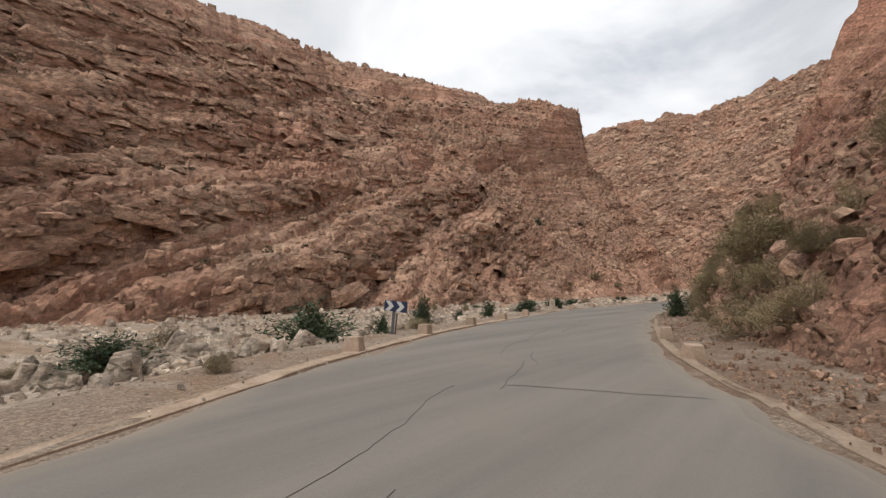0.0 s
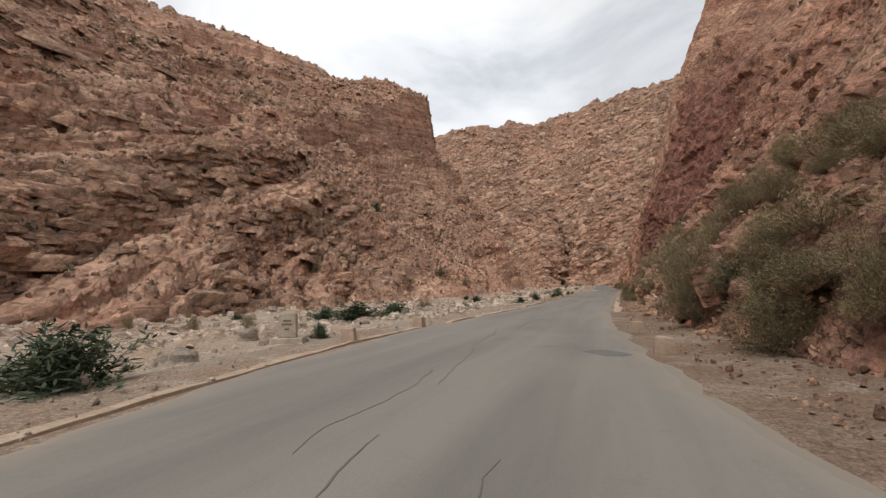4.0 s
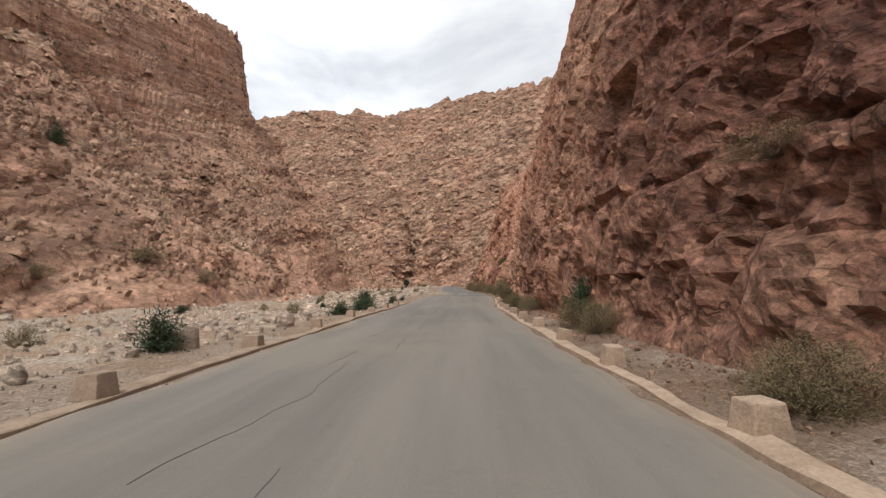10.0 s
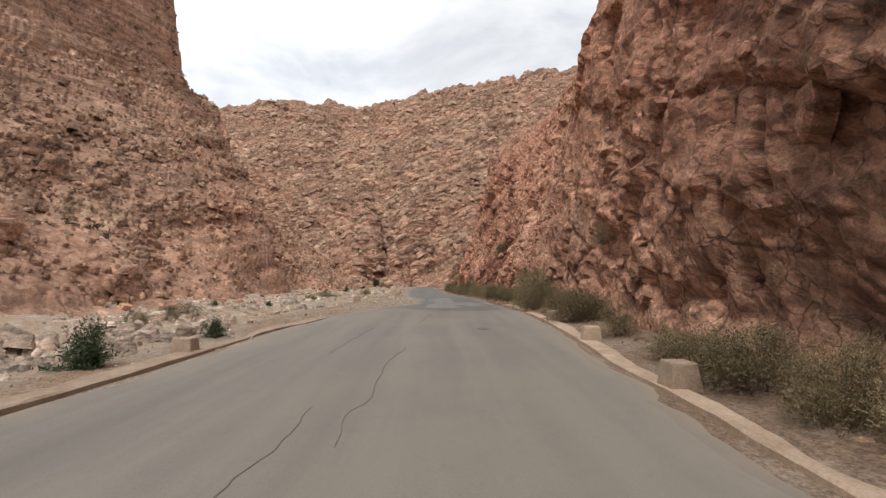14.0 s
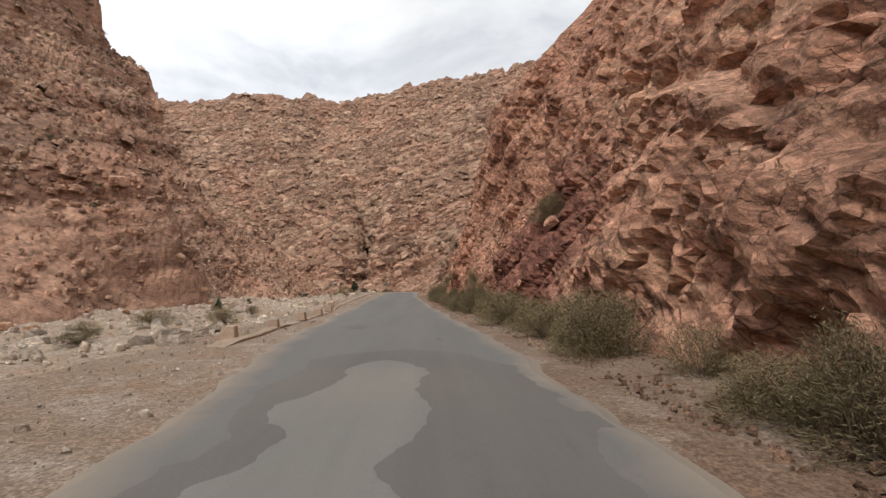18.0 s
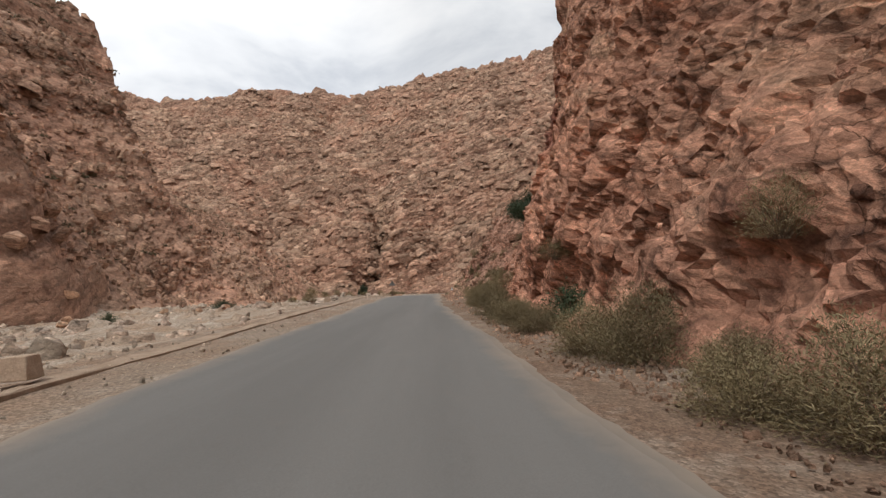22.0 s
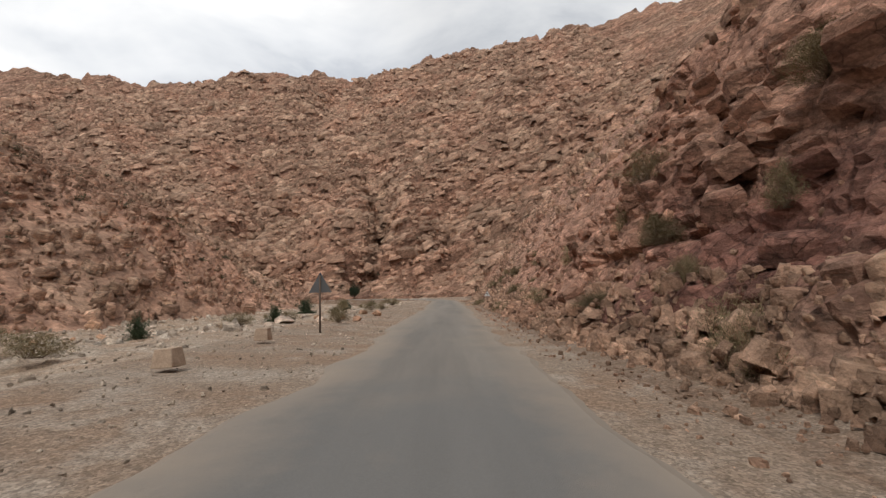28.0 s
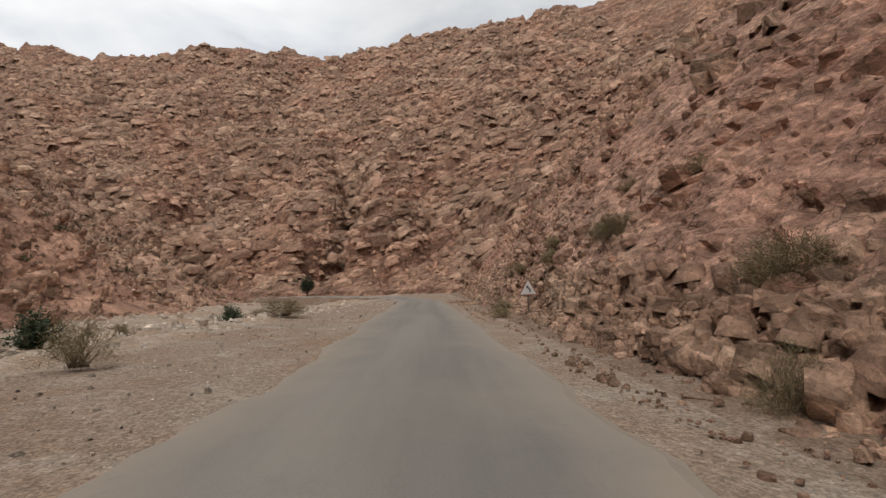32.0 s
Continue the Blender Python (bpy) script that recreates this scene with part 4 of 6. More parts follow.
def plain(name, color, rough=0.6, metal=0.0, wear=0.25, scale=9.0):
    m = Mat(name, rough, 0.4)
    m.b.inputs["Metallic"].default_value = metal
    c = m.mix(m.span(m.noise(scale, 6, 0.65), 0.35, 0.75, 0, wear), color, tuple(x * 0.55 + 0.06 for x in color))
    c = m.mix(1.0, c, m.span(m.noise(scale * 7, 4, 0.7), 0.2, 0.8, 0.85, 1.15), "MULTIPLY")
    m.color(c)
    m.bump(m.noise(scale * 6, 4, 0.6), 0.004, 0.5)
    return m.m


def concrete(name, pale, stain):
    m = Mat(name, 0.93, 0.2)
    c = m.mix(m.span(m.noise(2.2, 7, 0.65), 0.38, 0.66), pale, stain)
    c = m.mix(1.0, c, m.span(m.noise(26, 6, 0.7), 0.25, 0.75, 0.74, 1.22), "MULTIPLY")
    c = m.random_tint(c, 0.82, 1.12)
    m.color(c)
    b = m.bump(m.noise(7, 6, 0.65), 0.05, 0.7)
    m.bump(m.noise(45, 5, 0.7), 0.012, 0.8, b)
    return m.m


M_KERB = concrete("dusty_pink_concrete", (0.49, 0.375, 0.285), (0.36, 0.265, 0.193))
M_STONE = concrete("pale_old_concrete", (0.52, 0.45, 0.36), (0.33, 0.265, 0.20))
M_NAVY = plain("faded_navy_paint", (0.018, 0.028, 0.075), 0.5)
M_WHITE = plain("dirty_white_paint", (0.62, 0.62, 0.60), 0.55)
M_BLACK = plain("black_paint", (0.015, 0.015, 0.016), 0.5)
M_RED = plain("faded_red_paint", (0.33, 0.10, 0.075), 0.55)
M_STEEL = plain("weathered_grey_steel", (0.16, 0.17, 0.18), 0.5, 0.6)
M_POST = plain("rusted_brown_post", (0.115, 0.082, 0.062), 0.75)
M_BAR = plain("worn_dark_lettering", (0.21, 0.155, 0.115), 0.9)
M_CRACK = plain("dark_crack_filler", (0.138, 0.126, 0.113), 0.9)
M_PATCH = asphalt_material("pale_worn_patch", (0.184, 0.181, 0.168), (0.224, 0.218, 0.202))
M_TAR = asphalt_material("dark_tar_patch", (0.128, 0.122, 0.115), (0.162, 0.153, 0.142))


def leaf_material(name, deep, bright, dry):
    m = Mat(name, 0.7, 0.25)
    g = m.n.new("ShaderNodeNewGeometry")
    c = m.ramp(g.outputs["Random Per Island"], [(0.0, deep), (0.6, bright), (0.97, bright), (1.0, dry)])
    m.color(m.random_tint(c, 0.75, 1.25))
    return m.m


M_OLEANDER = leaf_material("dark_green_lance_leaves", (0.035, 0.056, 0.030), (0.072, 0.102, 0.055), (0.15, 0.13, 0.065))
M_SHRUB = leaf_material("dusty_olive_leaves", (0.118, 0.098, 0.052), (0.245, 0.198, 0.112), (0.34, 0.262, 0.16))
M_SCRUB = leaf_material("dark_dry_scrub", (0.055, 0.048, 0.030), (0.115, 0.098, 0.058), (0.17, 0.14, 0.085))
M_TUFT = leaf_material("dry_straw_twigs", (0.18, 0.148, 0.082), (0.29, 0.235, 0.135), (0.40, 0.315, 0.195))
M_TREE = leaf_material("dark_tree_leaves", (0.028, 0.046, 0.027), (0.058, 0.082, 0.046), (0.09, 0.098, 0.055))
M_TWIG = plain("grey_brown_twigs", (0.19, 0.135, 0.09), 0.9, 0.0, 0.3, 20)
M_BARK = plain("dark_tree_bark", (0.10, 0.07, 0.05), 0.95, 0.0, 0.4, 12)


# ---------------------------------------------------------------- road marks, patches and kerbs
def road_height(s, d):
    lo, hi = road_edge(s, -1), road_edge(s, 1)
    u = np.clip((d - lo) / (hi - lo), 0, 1)
    return 0.035 + 0.05 * (1 - (2 * u - 1) ** 2) + 0.012 * fbm(s / 3, d / 2, 0 * s, 2, 177)


def ribbon(name, s, mid, half, material, lift, label, category, kind=""):
    """A thin layer on the road: its middle line and half width along s."""
    u = np.linspace(-1, 1, 7)
    S = np.repeat(s[:, None], 7, 1)
    D = mid[:, None] + half[:, None] * u
    H = road_height(S, D) + lift
    H[:, 0] -= lift * 0.9
    H[:, -1] -= lift * 0.9
    return sheet(name, place(S, D, H), material, kind or "structure", label, category)


def seam(s0, s1, d0, wig, width, seed):
    s = np.arange(s0, s1, 0.12)
    mid = d0 + wig * fbm(s / 6, 0 * s + seed, 0 * s, 4, seed) + 0.035 * fbm(s / 0.5, 0 * s + seed, 0 * s + 4, 3, seed + 7, 0.65)
    half = 0.5 * width * (0.1 + 0.9 * smooth(fbm(s / 2.5, 0 * s, 0 * s + seed, 3, seed + 3), -0.5, 0.3)) * np.minimum(1, np.minimum(s - s0, s1 - s) / 0.5)
    return s, mid, np.maximum(half, 0.004)


rnd = random.Random(31)
at = -18.0
while at < 124:
    run = rnd.uniform(1.6, 6)
    ribbon("road_crack", *seam(at, at + run, rnd.choice((0.3, 0.9, 1.2, 1.3, 2.0)) + rnd.uniform(-0.2, 0.2), rnd.uniform(0.25, 0.5), rnd.uniform(0.010, 0.024), 301 + int(at * 3 + 60)), M_CRACK, 0.005, "dark crack running along the asphalt", "road crack")
    at += run * rnd.uniform(0.55, 1.1)


def cross_crack(s0, d0, d1, seed):
    d = np.arange(d0, d1, 0.1)
    c = s0 + 0.12 * fbm(d / 1.5, 0 * d + seed, 0 * d, 3, seed)
    w = 0.010 * np.minimum(1, np.minimum(d - d0, d1 - d) / 0.3) + 0.003
    S = np.stack([c - w, c + w], 1)
    D = np.stack([d, d], 1)
    sheet("road_crack", place(S, D, road_height(S, D) + 0.005), M_CRACK, "structure", "dark crack across the asphalt", "road crack")


for s0, d0, d1, seed in ((6.6, -2.0, 0.9, 341), (12.0, -1.2, 1.0, 343), (16.6, -1.8, 0.4, 347), (39.8, -1.5, 0.6, 349), (95.5, 1.5, 3.4, 353), (98.6, -1.9, -0.2, 359), (104.0, 1.7, 3.2, 367)):
    cross_crack(s0, d0, d1, seed)


def road_patch(s0, s1, d0, d1, material, seed, label, ragged=0.35, lift=0.008):
    s = np.arange(s0, s1 + 0.05, 0.07)
    end = np.sqrt(np.clip(np.minimum(s - s0, s1 - s) / min(1.2, (s1 - s0) / 2), 0.002, 1))
    lo = d0 + ragged * fbm(s / 1.6, 0 * s + seed, 0 * s, 6, seed, 0.62)
    hi = d1 + ragged * fbm(s / 1.5, 0 * s + seed + 9, 0 * s, 6, seed + 5, 0.62)
    mid, half = (lo + hi) / 2, np.maximum((hi - lo) / 2, 0.05) * end
    ribbon("road_patch", s, mid, half, material, lift, label, "road patch")


road_patch(127, 149, -1.7, 2.05, M_TAR, 401, "dark tarred patch in the worn road", 0.2, 0.006)
road_patch(128.5, 147.5, -0.1, 1.45, M_PATCH, 409, "pale bare patch worn through the dark tar", 0.22, 0.012)
road_patch(131, 135.5, -1.4, 0.3, M_PATCH, 419, "pale bare patch worn through the dark tar", 0.35, 0.012)
road_patch(38.5, 39.5, -1.75, -0.75, M_TAR, 421, "small dark patch in the asphalt", 0.1)
road_patch(154.6, 156.6, 1.5, 2.5, M_TAR, 431, "small dark patch in the asphalt", 0.12)
road_patch(107.0, 107.5, 1.6, 2.1, M_TAR, 433, "small dark patch in the asphalt", 0.06)
road_patch(151.0, 151.5, -0.75, -0.45, M_TAR, 439, "small dark patch in the asphalt", 0.05)
road_patch(120.6, 121.1, -0.9, -0.5, M_TAR, 443, "small dark patch in the asphalt", 0.05)


def kerb(s0, s1, side, width, height, offset, seed, label, at=None):
    s = np.arange(s0, s1, 0.22)
    edge = (road_edge(s, side) if at is None else np.interp(s, *at)) + side * offset + 0.05 * fbm(s / 3, 0 * s + seed, 0 * s, 3, seed)
    rise = height * (0.75 + 0.35 * fbm(s / 4, 0 * s, 0 * s + seed, 3, seed + 1)) * np.minimum(1, np.minimum(s - s0, s1 - s) / 0.6 + 0.1)
    width = width * (0.8 + 0.35 * fbm(s / 2.3, 0 * s + 3, 0 * s + seed, 4, seed + 5))
    rise = rise - 0.05 * smooth(fbm(s / 5, 0 * s + 8, 0 * s, 3, seed + 6), 0.15, 0.5)
    prof = ((-0.02, -0.3), (0.0, 0.55), (0.10, 0.93), (0.5, 1.0), (0.9, 0.93), (1.0, 0.5), (1.02, -0.3))
    D = np.stack([edge + side * width * a for a, _ in prof], 1)
    H = np.stack([np.where(b < 0, -0.3, rise * b) + 0.012 * fbm(s * 1.7, 0 * s + i, 0 * s, 2, seed + 2) for i, (_, b) in enumerate(prof)], 1) - 0.02
    H = H + 0.045 - 0.09 * np.maximum(0, 1 - np.minimum(s - s0, s1 - s) / 1.5)[:, None]
    S = np.repeat(s[:, None], len(prof), 1)
    sheet("kerb", place(S, D, H), M_KERB, "structure", label, "kerb")


for n, (s0, s1, side, w, h, off) in enumerate(((-25, 46, 1, 0.36, 0.02, 0.05), (46.8, 62, 1, 0.34, 0.015, 0.05), (62.5, 126, 1, 0.48, 0.06, 0.05),
                                               (-25, 31, -1, 0.26, 0.012, 0.1), (57.6, 128, -1, 0.40, 0.05, 0.05), (129.5, 134, -1, 0.5, 0.09, 0.3))):
    kerb(s0, s1, side, w, h, off, 501 + n * 7, "low dusty concrete kerb along the road's edge")
kerb(150, 213, 1, 0.50, 0.05, 0.0, 601, "low pale concrete kerb at the edge of the gravel shoulder", at=((150, 168, 176, 195, 212, 222, 229, 235), (4.7, 4.6, 5.25, 5.3, 4.9, 4.1, 4.2, 3.5)))

# ---------------------------------------------------------------- kerb blocks
def kerb_block_mesh(seed, broken=0.0):
    bm = bmesh.new()
    box(bm, 0.46, 0.42, 0.40, (0, 0, -0.06), 0.76, 0.025)
    bmesh.ops.subdivide_edges(bm, edges=bm.edges, cuts=1, use_grid_fill=True)
    for v in bm.verts:
        p = v.co * 6 + Vector((seed * 7.1, 0, 0))
        v.co += Vector((noise.noise(p), noise.noise(p + Vector((9, 0, 0))), noise.noise(p + Vector((0, 9, 0))))) * 0.018
        if broken and v.co.z > 0.2 and v.co.x > 0.03:
            v.co.z -= broken * (0.6 + 0.4 * noise.noise(p * 2))
    return bm


BLOCK_LABELS = ("tapered pinkish concrete guard block beside the kerb", "chipped tapered concrete guard block beside the road", "dusty brown concrete guard block on the road's shoulder")
block_kinds = []
for k in range(3):
    block_kinds.append(tagged(part("guard_block", kerb_block_mesh(k, (0, 0.09, 0.04)[k]), M_KERB), BLOCK_LABELS[k], "guard block", "guard blocks along the road"))
left_blocks = (10.0, 14.5, 19.2, 23.9, 28.6, 40.4, 45.2, 77.5, 82.8, 87.8, 92.9, 98.2, 103.2, 108.1, 112.8, 117.4)
right_blocks = (11.2, 16.4, 39.8, 44.5, 77.2, 81.3, 85.5, 89.6, 93.8, 98.0, 102.4, 106.7, 110.9, 115.0, 119.3, 123.6)
free_blocks = ((138.8, 6.2), (152.4, 5.2), (156.1, 4.95), (160.3, 4.8), (164.2, 4.75), (168.0, 4.8), (172.4, 5.35), (176.2, 5.6), (202.6, 6.3), (225.4, 4.9), (230.3, 5.1))
spots = [(s, float(road_edge(s, 1)) + 0.34) for s in left_blocks] + [(s, float(road_edge(s, -1)) - 0.34) for s in right_blocks] + list(free_blocks)
rnd = random.Random(5)
for n, (s, d) in enumerate(spots):
    k = 2 if s > 130 else (1 if n % 5 == 3 else 0)
    m = stand(s, d, ground_height(s, d) + (0.05 if s < 130 else 0.01), rnd.uniform(-9, 9) + (180 if d > 0 else 0), (rnd.uniform(0.85, 0.98), rnd.uniform(0.85, 0.98), rnd.uniform(0.82, 0.98)), (rnd.uniform(-2, 2), rnd.uniform(-2, 2)))
    copy_thing(block_kinds[k], m)
for ob in block_kinds:
    bpy.data.objects.remove(ob)


# ---------------------------------------------------------------- signs and the kilometre stone
def prism(bm, outline, y0, y1):
    """An upright flat plate: outline of (x, z), between two depths."""
    a = [bm.verts.new((x, y0, z)) for x, z in outline]
    b = [bm.verts.new((x, y1, z)) for x, z in outline]
    bm.faces.new(a)
    bm.faces.new(list(reversed(b)))
    for i in range(len(a)):
        j = (i + 1) % len(a)
        bm.faces.new((a[j], a[i], b[i], b[j]))
    bmesh.ops.recalc_face_normals(bm, faces=bm.faces)
    return bm


def chevron_sign():
    t = thing("chevron_sign", "small navy chevron board with white arrows on a leaning post", "road sign")
    bm = bmesh.new()
    box(bm, 0.10, 0.06, 0.86, (-0.06, 0.045, -0.1), 1.0, 0.006)
    part("post", bm, M_STEEL, t, "grey steel post")
    bm = bmesh.new()
    box(bm, 0.045, 0.045, 0.80, (0.05, 0.05, -0.1), 1.0, 0.004)
    part("post", bm, M_POST, t, "dark brace post")
    bm = bmesh.new()
    box(bm, 0.80, 0.022, 0.36, (0, 0, 0.76), 1.0, 0.004)
    panel = part("panel", bm, M_NAVY, t, "navy blue board")
    for x in (-0.27, 0.10):
        w, h = 0.145, 0.165
        z = 0.94
        out = [(x - 0.10, z + h), (x + 0.06, z + h), (x + 0.06 + w, z), (x + 0.06, z - h), (x - 0.10, z - h), (x - 0.10 + w, z)]
        part("chevron", prism(bmesh.new(), out, -0.016, -0.0125), M_WHITE, panel, "white arrow stripe")
    return t


sign = chevron_sign()
sign.matrix_basis = stand(14.4, 5.75, ground_height(14.4, 5.75), 8, (1, 1, 1), (0, 5))


def round_pole(h, r, material, parent, label, y=0.0, sides=12):
    bm = bmesh.new()
    bmesh.ops.create_cone(bm, cap_ends=True, segments=sides, radius1=r, radius2=r, depth=h, matrix=Matrix.Translation((0, y, h / 2 - 0.15)))
    return part("pole", bm, material, parent, label, True)


def triangle(side, z0, shrink=0.0):
    h = side * 0.866
    c = z0 + h / 3
    pts = [(-side / 2, z0), (side / 2, z0), (0, z0 + h)]
    k = 1 - shrink
    return [(x * k, c + (z - c) * k) for x, z in pts]


def triangular_sign(label, toward):
    """A warning triangle on a pole; toward: -1 shows its face to the oncoming camera, 1 its back."""
    t = thing("triangular_road_sign", label, "road sign")
    round_pole(2.12, 0.035, M_POST, t, "brown rusted pole", 0.045 * -toward)
    f = 1.34
    panel = part("panel", prism(bmesh.new(), triangle(0.86, f), -0.008, 0.008), M_STEEL, t, "grey steel triangle")
    y0 = 0.009 * toward
    part("border", prism(bmesh.new(), triangle(0.84, f + 0.006), *sorted((y0, y0 + 0.002 * toward))), M_RED, panel, "faded red border")
    part("face", prism(bmesh.new(), triangle(0.84, f + 0.006, 0.14), *sorted((y0 + 0.0035 * toward, y0 + 0.005 * toward))), M_WHITE, panel, "dirty white face")
    bend = [(0.10, f + 0.13), (0.045, f + 0.13), (0.045, f + 0.24), (-0.03, f + 0.32), (-0.065, f + 0.29), (-0.085, f + 0.42), (0.03, f + 0.385), (0.0, f + 0.355), (0.10, f + 0.255)]
    if toward > 0:
        bend = [(-x, z) for x, z in bend]
    part("symbol", prism(bmesh.new(), bend, *sorted((y0 + 0.0065 * toward, y0 + 0.008 * toward))), M_BLACK, panel, "black bent arrow")
    if toward > 0:
        bm = bmesh.new()
        box(bm, 0.05, 0.012, 0.70, (0, -0.016, f + 0.02), 1.0, 0.003)
        part("stiffener", bm, M_NAVY, panel, "dark blue stiffening rail")
    return t


sign = triangular_sign("triangular road sign seen from its grey back", 1)
sign.matrix_basis = stand(234.1, 4.5, ground_height(234.1, 4.5), -4)
sign = triangular_sign("white warning triangle with a black bent arrow", -1)
sign.matrix_basis = stand(270.6, -4.15, -0.40, 6)


def kilometre_stone():
    t = thing("kilometre_stone", "weathered pale concrete kilometre stone on a plinth", "milestone")
    bm = bmesh.new()
    box(bm, 0.86, 0.74, 0.24, (0, 0, -0.1), 0.95, 0.02)
    part("plinth", bm, M_STONE, t, "rough concrete plinth")
    bm = bmesh.new()
    box(bm, 0.46, 0.40, 0.62, (0, 0, 0.14), 0.93, 0.02)
    pillar = part("pillar", bm, M_STONE, t)
    bm = bmesh.new()
    box(bm, 0.43, 0.375, 0.07, (0, 0, 0.762), 0.55, 0.012)
    part("cap", bm, M_STONE, t, "sloped pale cap")
    for z, w in ((0.56, 0.20), (0.47, 0.26), (0.34, 0.12)):
        bm = bmesh.new()
        box(bm, w, 0.006, 0.045, (0, -0.1985 - (0.56 - z) * 0.016, z))
        part("mark", bm, M_BAR, pillar, "worn unreadable lettering")
    return t


stone = kilometre_stone()
stone.matrix_basis = stand(40.1, 6.6, ground_height(40.1, 6.6), 24)


# ---------------------------------------------------------------- boulders
def boulder_mesh(seed, flat=0.7):
    bm = bmesh.new()
    bmesh.ops.create_icosphere(bm, subdivisions=3, radius=0.5)
    r = random.Random(seed)
    planes = [(Vector((r.gauss(0, 1), r.gauss(0, 1), r.gauss(0, 1))).normalized(), r.uniform(0.17, 0.36)) for _ in range(8)]
    for v in bm.verts:
        for nrm, k in planes:
            over = v.co.dot(nrm) - k
            if over > 0:
                v.co -= nrm * over
        p = v.co * 5 + Vector((seed, 0, 0))
        v.co += v.co.normalized() * (noise.noise(p) * 0.025 + noise.noise(p * 3) * 0.012)
        v.co.z *= flat
        v.co.z = max(v.co.z, -0.22)
    return bm


M_BOULDER = rock_material("boulder_rock", (0.24, 0.13, 0.085), (0.40, 0.235, 0.15), (0.55, 0.37, 0.25), (0, 25, 10), 2.2, depth=0.5)
M_ORANGE = rock_material("orange_boulder_rock", (0.24, 0.125, 0.078), (0.40, 0.225, 0.14), (0.54, 0.35, 0.235), (0, 25, 10), 2.2, depth=0.5)
kinds = [tagged(part("boulder", boulder_mesh(k * 3 + 1, (0.65, 0.8, 0.5, 0.62, 0.6)[k]), M_BOULDER if k != 3 else M_ORANGE),
                ("angular brown boulder lying on the dirt verge", "blocky brown boulder beside the road", "flat brown slab of fallen rock", "orange-brown boulder on the gravel", "broken brown boulder at the cliff's foot")[k], "boulder", "fallen boulders") for k in range(5)]
fixed = ((53.2, -4.0, 0.95, 1), (54.3, -3.5, 0.55, 0), (51.6, -4.6, 0.6, 2), (248.0, 4.7, 0.65, 3), (250.3, 5.2, 0.7, 3), (251.0, 6.2, 0.8, 0), (206.2, -4.5, 0.8, 0), (76.6, -4.9, 1.5, 2), (74.5, -5.3, 1.2, 4),
         (72.0, -5.0, 0.9, 1), (93.6, -4.9, 0.9, 0), (87.0, -4.6, 0.6, 4), (43.6, -4.6, 0.8, 1), (41.8, -4.4, 0.5, 2), (28.5, -5.5, 0.9, 4), (21.0, -5.0, 0.5, 2), (245.6, 8.0, 0.6, 0), (229.5, -4.9, 0.8, 1),
         (8.6, -3.9, 0.5, 1), (58.0, -4.2, 0.6, 4), (241.5, 4.7, 0.7, 3), (243.4, 5.9, 0.6, 0), (54.4, -5.9, 1.5, 1), (56.8, -4.9, 1.1, 1), (58.6, -5.2, 0.9, 2))
FOOT = ((92.4, -4.3, 0.7), (93.6, -4.6, 0.9), (94.8, -4.2, 0.6), (95.6, -4.7, 1.0), (96.5, -4.1, 0.55), (97.2, -4.5, 0.8), (98.4, -4.2, 0.5), (99.3, -4.6, 0.7), (66.0, -4.1, 0.7), (67.6, -4.4, 0.9), (69.4, -4.2, 0.6), (70.6, -4.6, 1.0), (49.6, -4.4, 0.7), (56.2, -4.3, 0.8), (60.5, -4.4, 0.7), (62.4, -4.2, 0.5))
LEDGES = ((211.2, -9.6, 3.7, 2.0), (213.6, -9.8, 3.2, 1.9), (209.8, -8.9, 2.6, 1.7), (215.6, -9.3, 2.4, 1.8), (212.2, -8.6, 1.9, 1.5))
for s, d, w, k in fixed:
    copy_thing(kinds[k], stand(s, d, ground_height(s, d) - 0.04 * w, rnd.uniform(0, 360), (w, w * rnd.uniform(0.7, 1), w * rnd.uniform(0.8, 1.1)), (rnd.uniform(-12, 12), rnd.uniform(-12, 12))))
for s, d, w in FOOT:
    copy_thing(kinds[rnd.choice((0, 1, 2, 4))], stand(s, d, ground_height(s, d) - 0.05 * w, rnd.uniform(0, 360), (w, w * rnd.uniform(0.7, 1), w * rnd.uniform(0.8, 1.1)), (rnd.uniform(-14, 14), rnd.uniform(-14, 14))))
for s, d, h, w in LEDGES:
    copy_thing(kinds[1], stand(s, d, h, rnd.uniform(-15, 15), (w, w * 0.9, w * 1.3), (rnd.uniform(-6, 6), 6)))
for n in range(70):
    if n % 5 < 2:
        s, d = rnd.uniform(5, 300), rnd.uniform(24, 33)
        w = rnd.uniform(0.6, 2.2)
    elif n % 5 < 4:
        s, d = rnd.uniform(-5, 280), rnd.uniform(8, 24)
        w = rnd.uniform(0.35, 0.9)
    else:
        s = rnd.choice((rnd.uniform(5, 80), rnd.uniform(215, 285)))
        d, w = -rnd.uniform(4.0, 5.2), rnd.uniform(0.3, 0.8)
    copy_thing(kinds[rnd.choice((0, 1, 2, 4))], stand(s, d, ground_height(s, d) - 0.04 * w, rnd.uniform(0, 360), (w, w * rnd.uniform(0.65, 1), w * rnd.uniform(0.7, 1.1)), (rnd.uniform(-12, 12), rnd.uniform(-12, 12))))
for ob in kinds:
    bpy.data.objects.remove(ob)

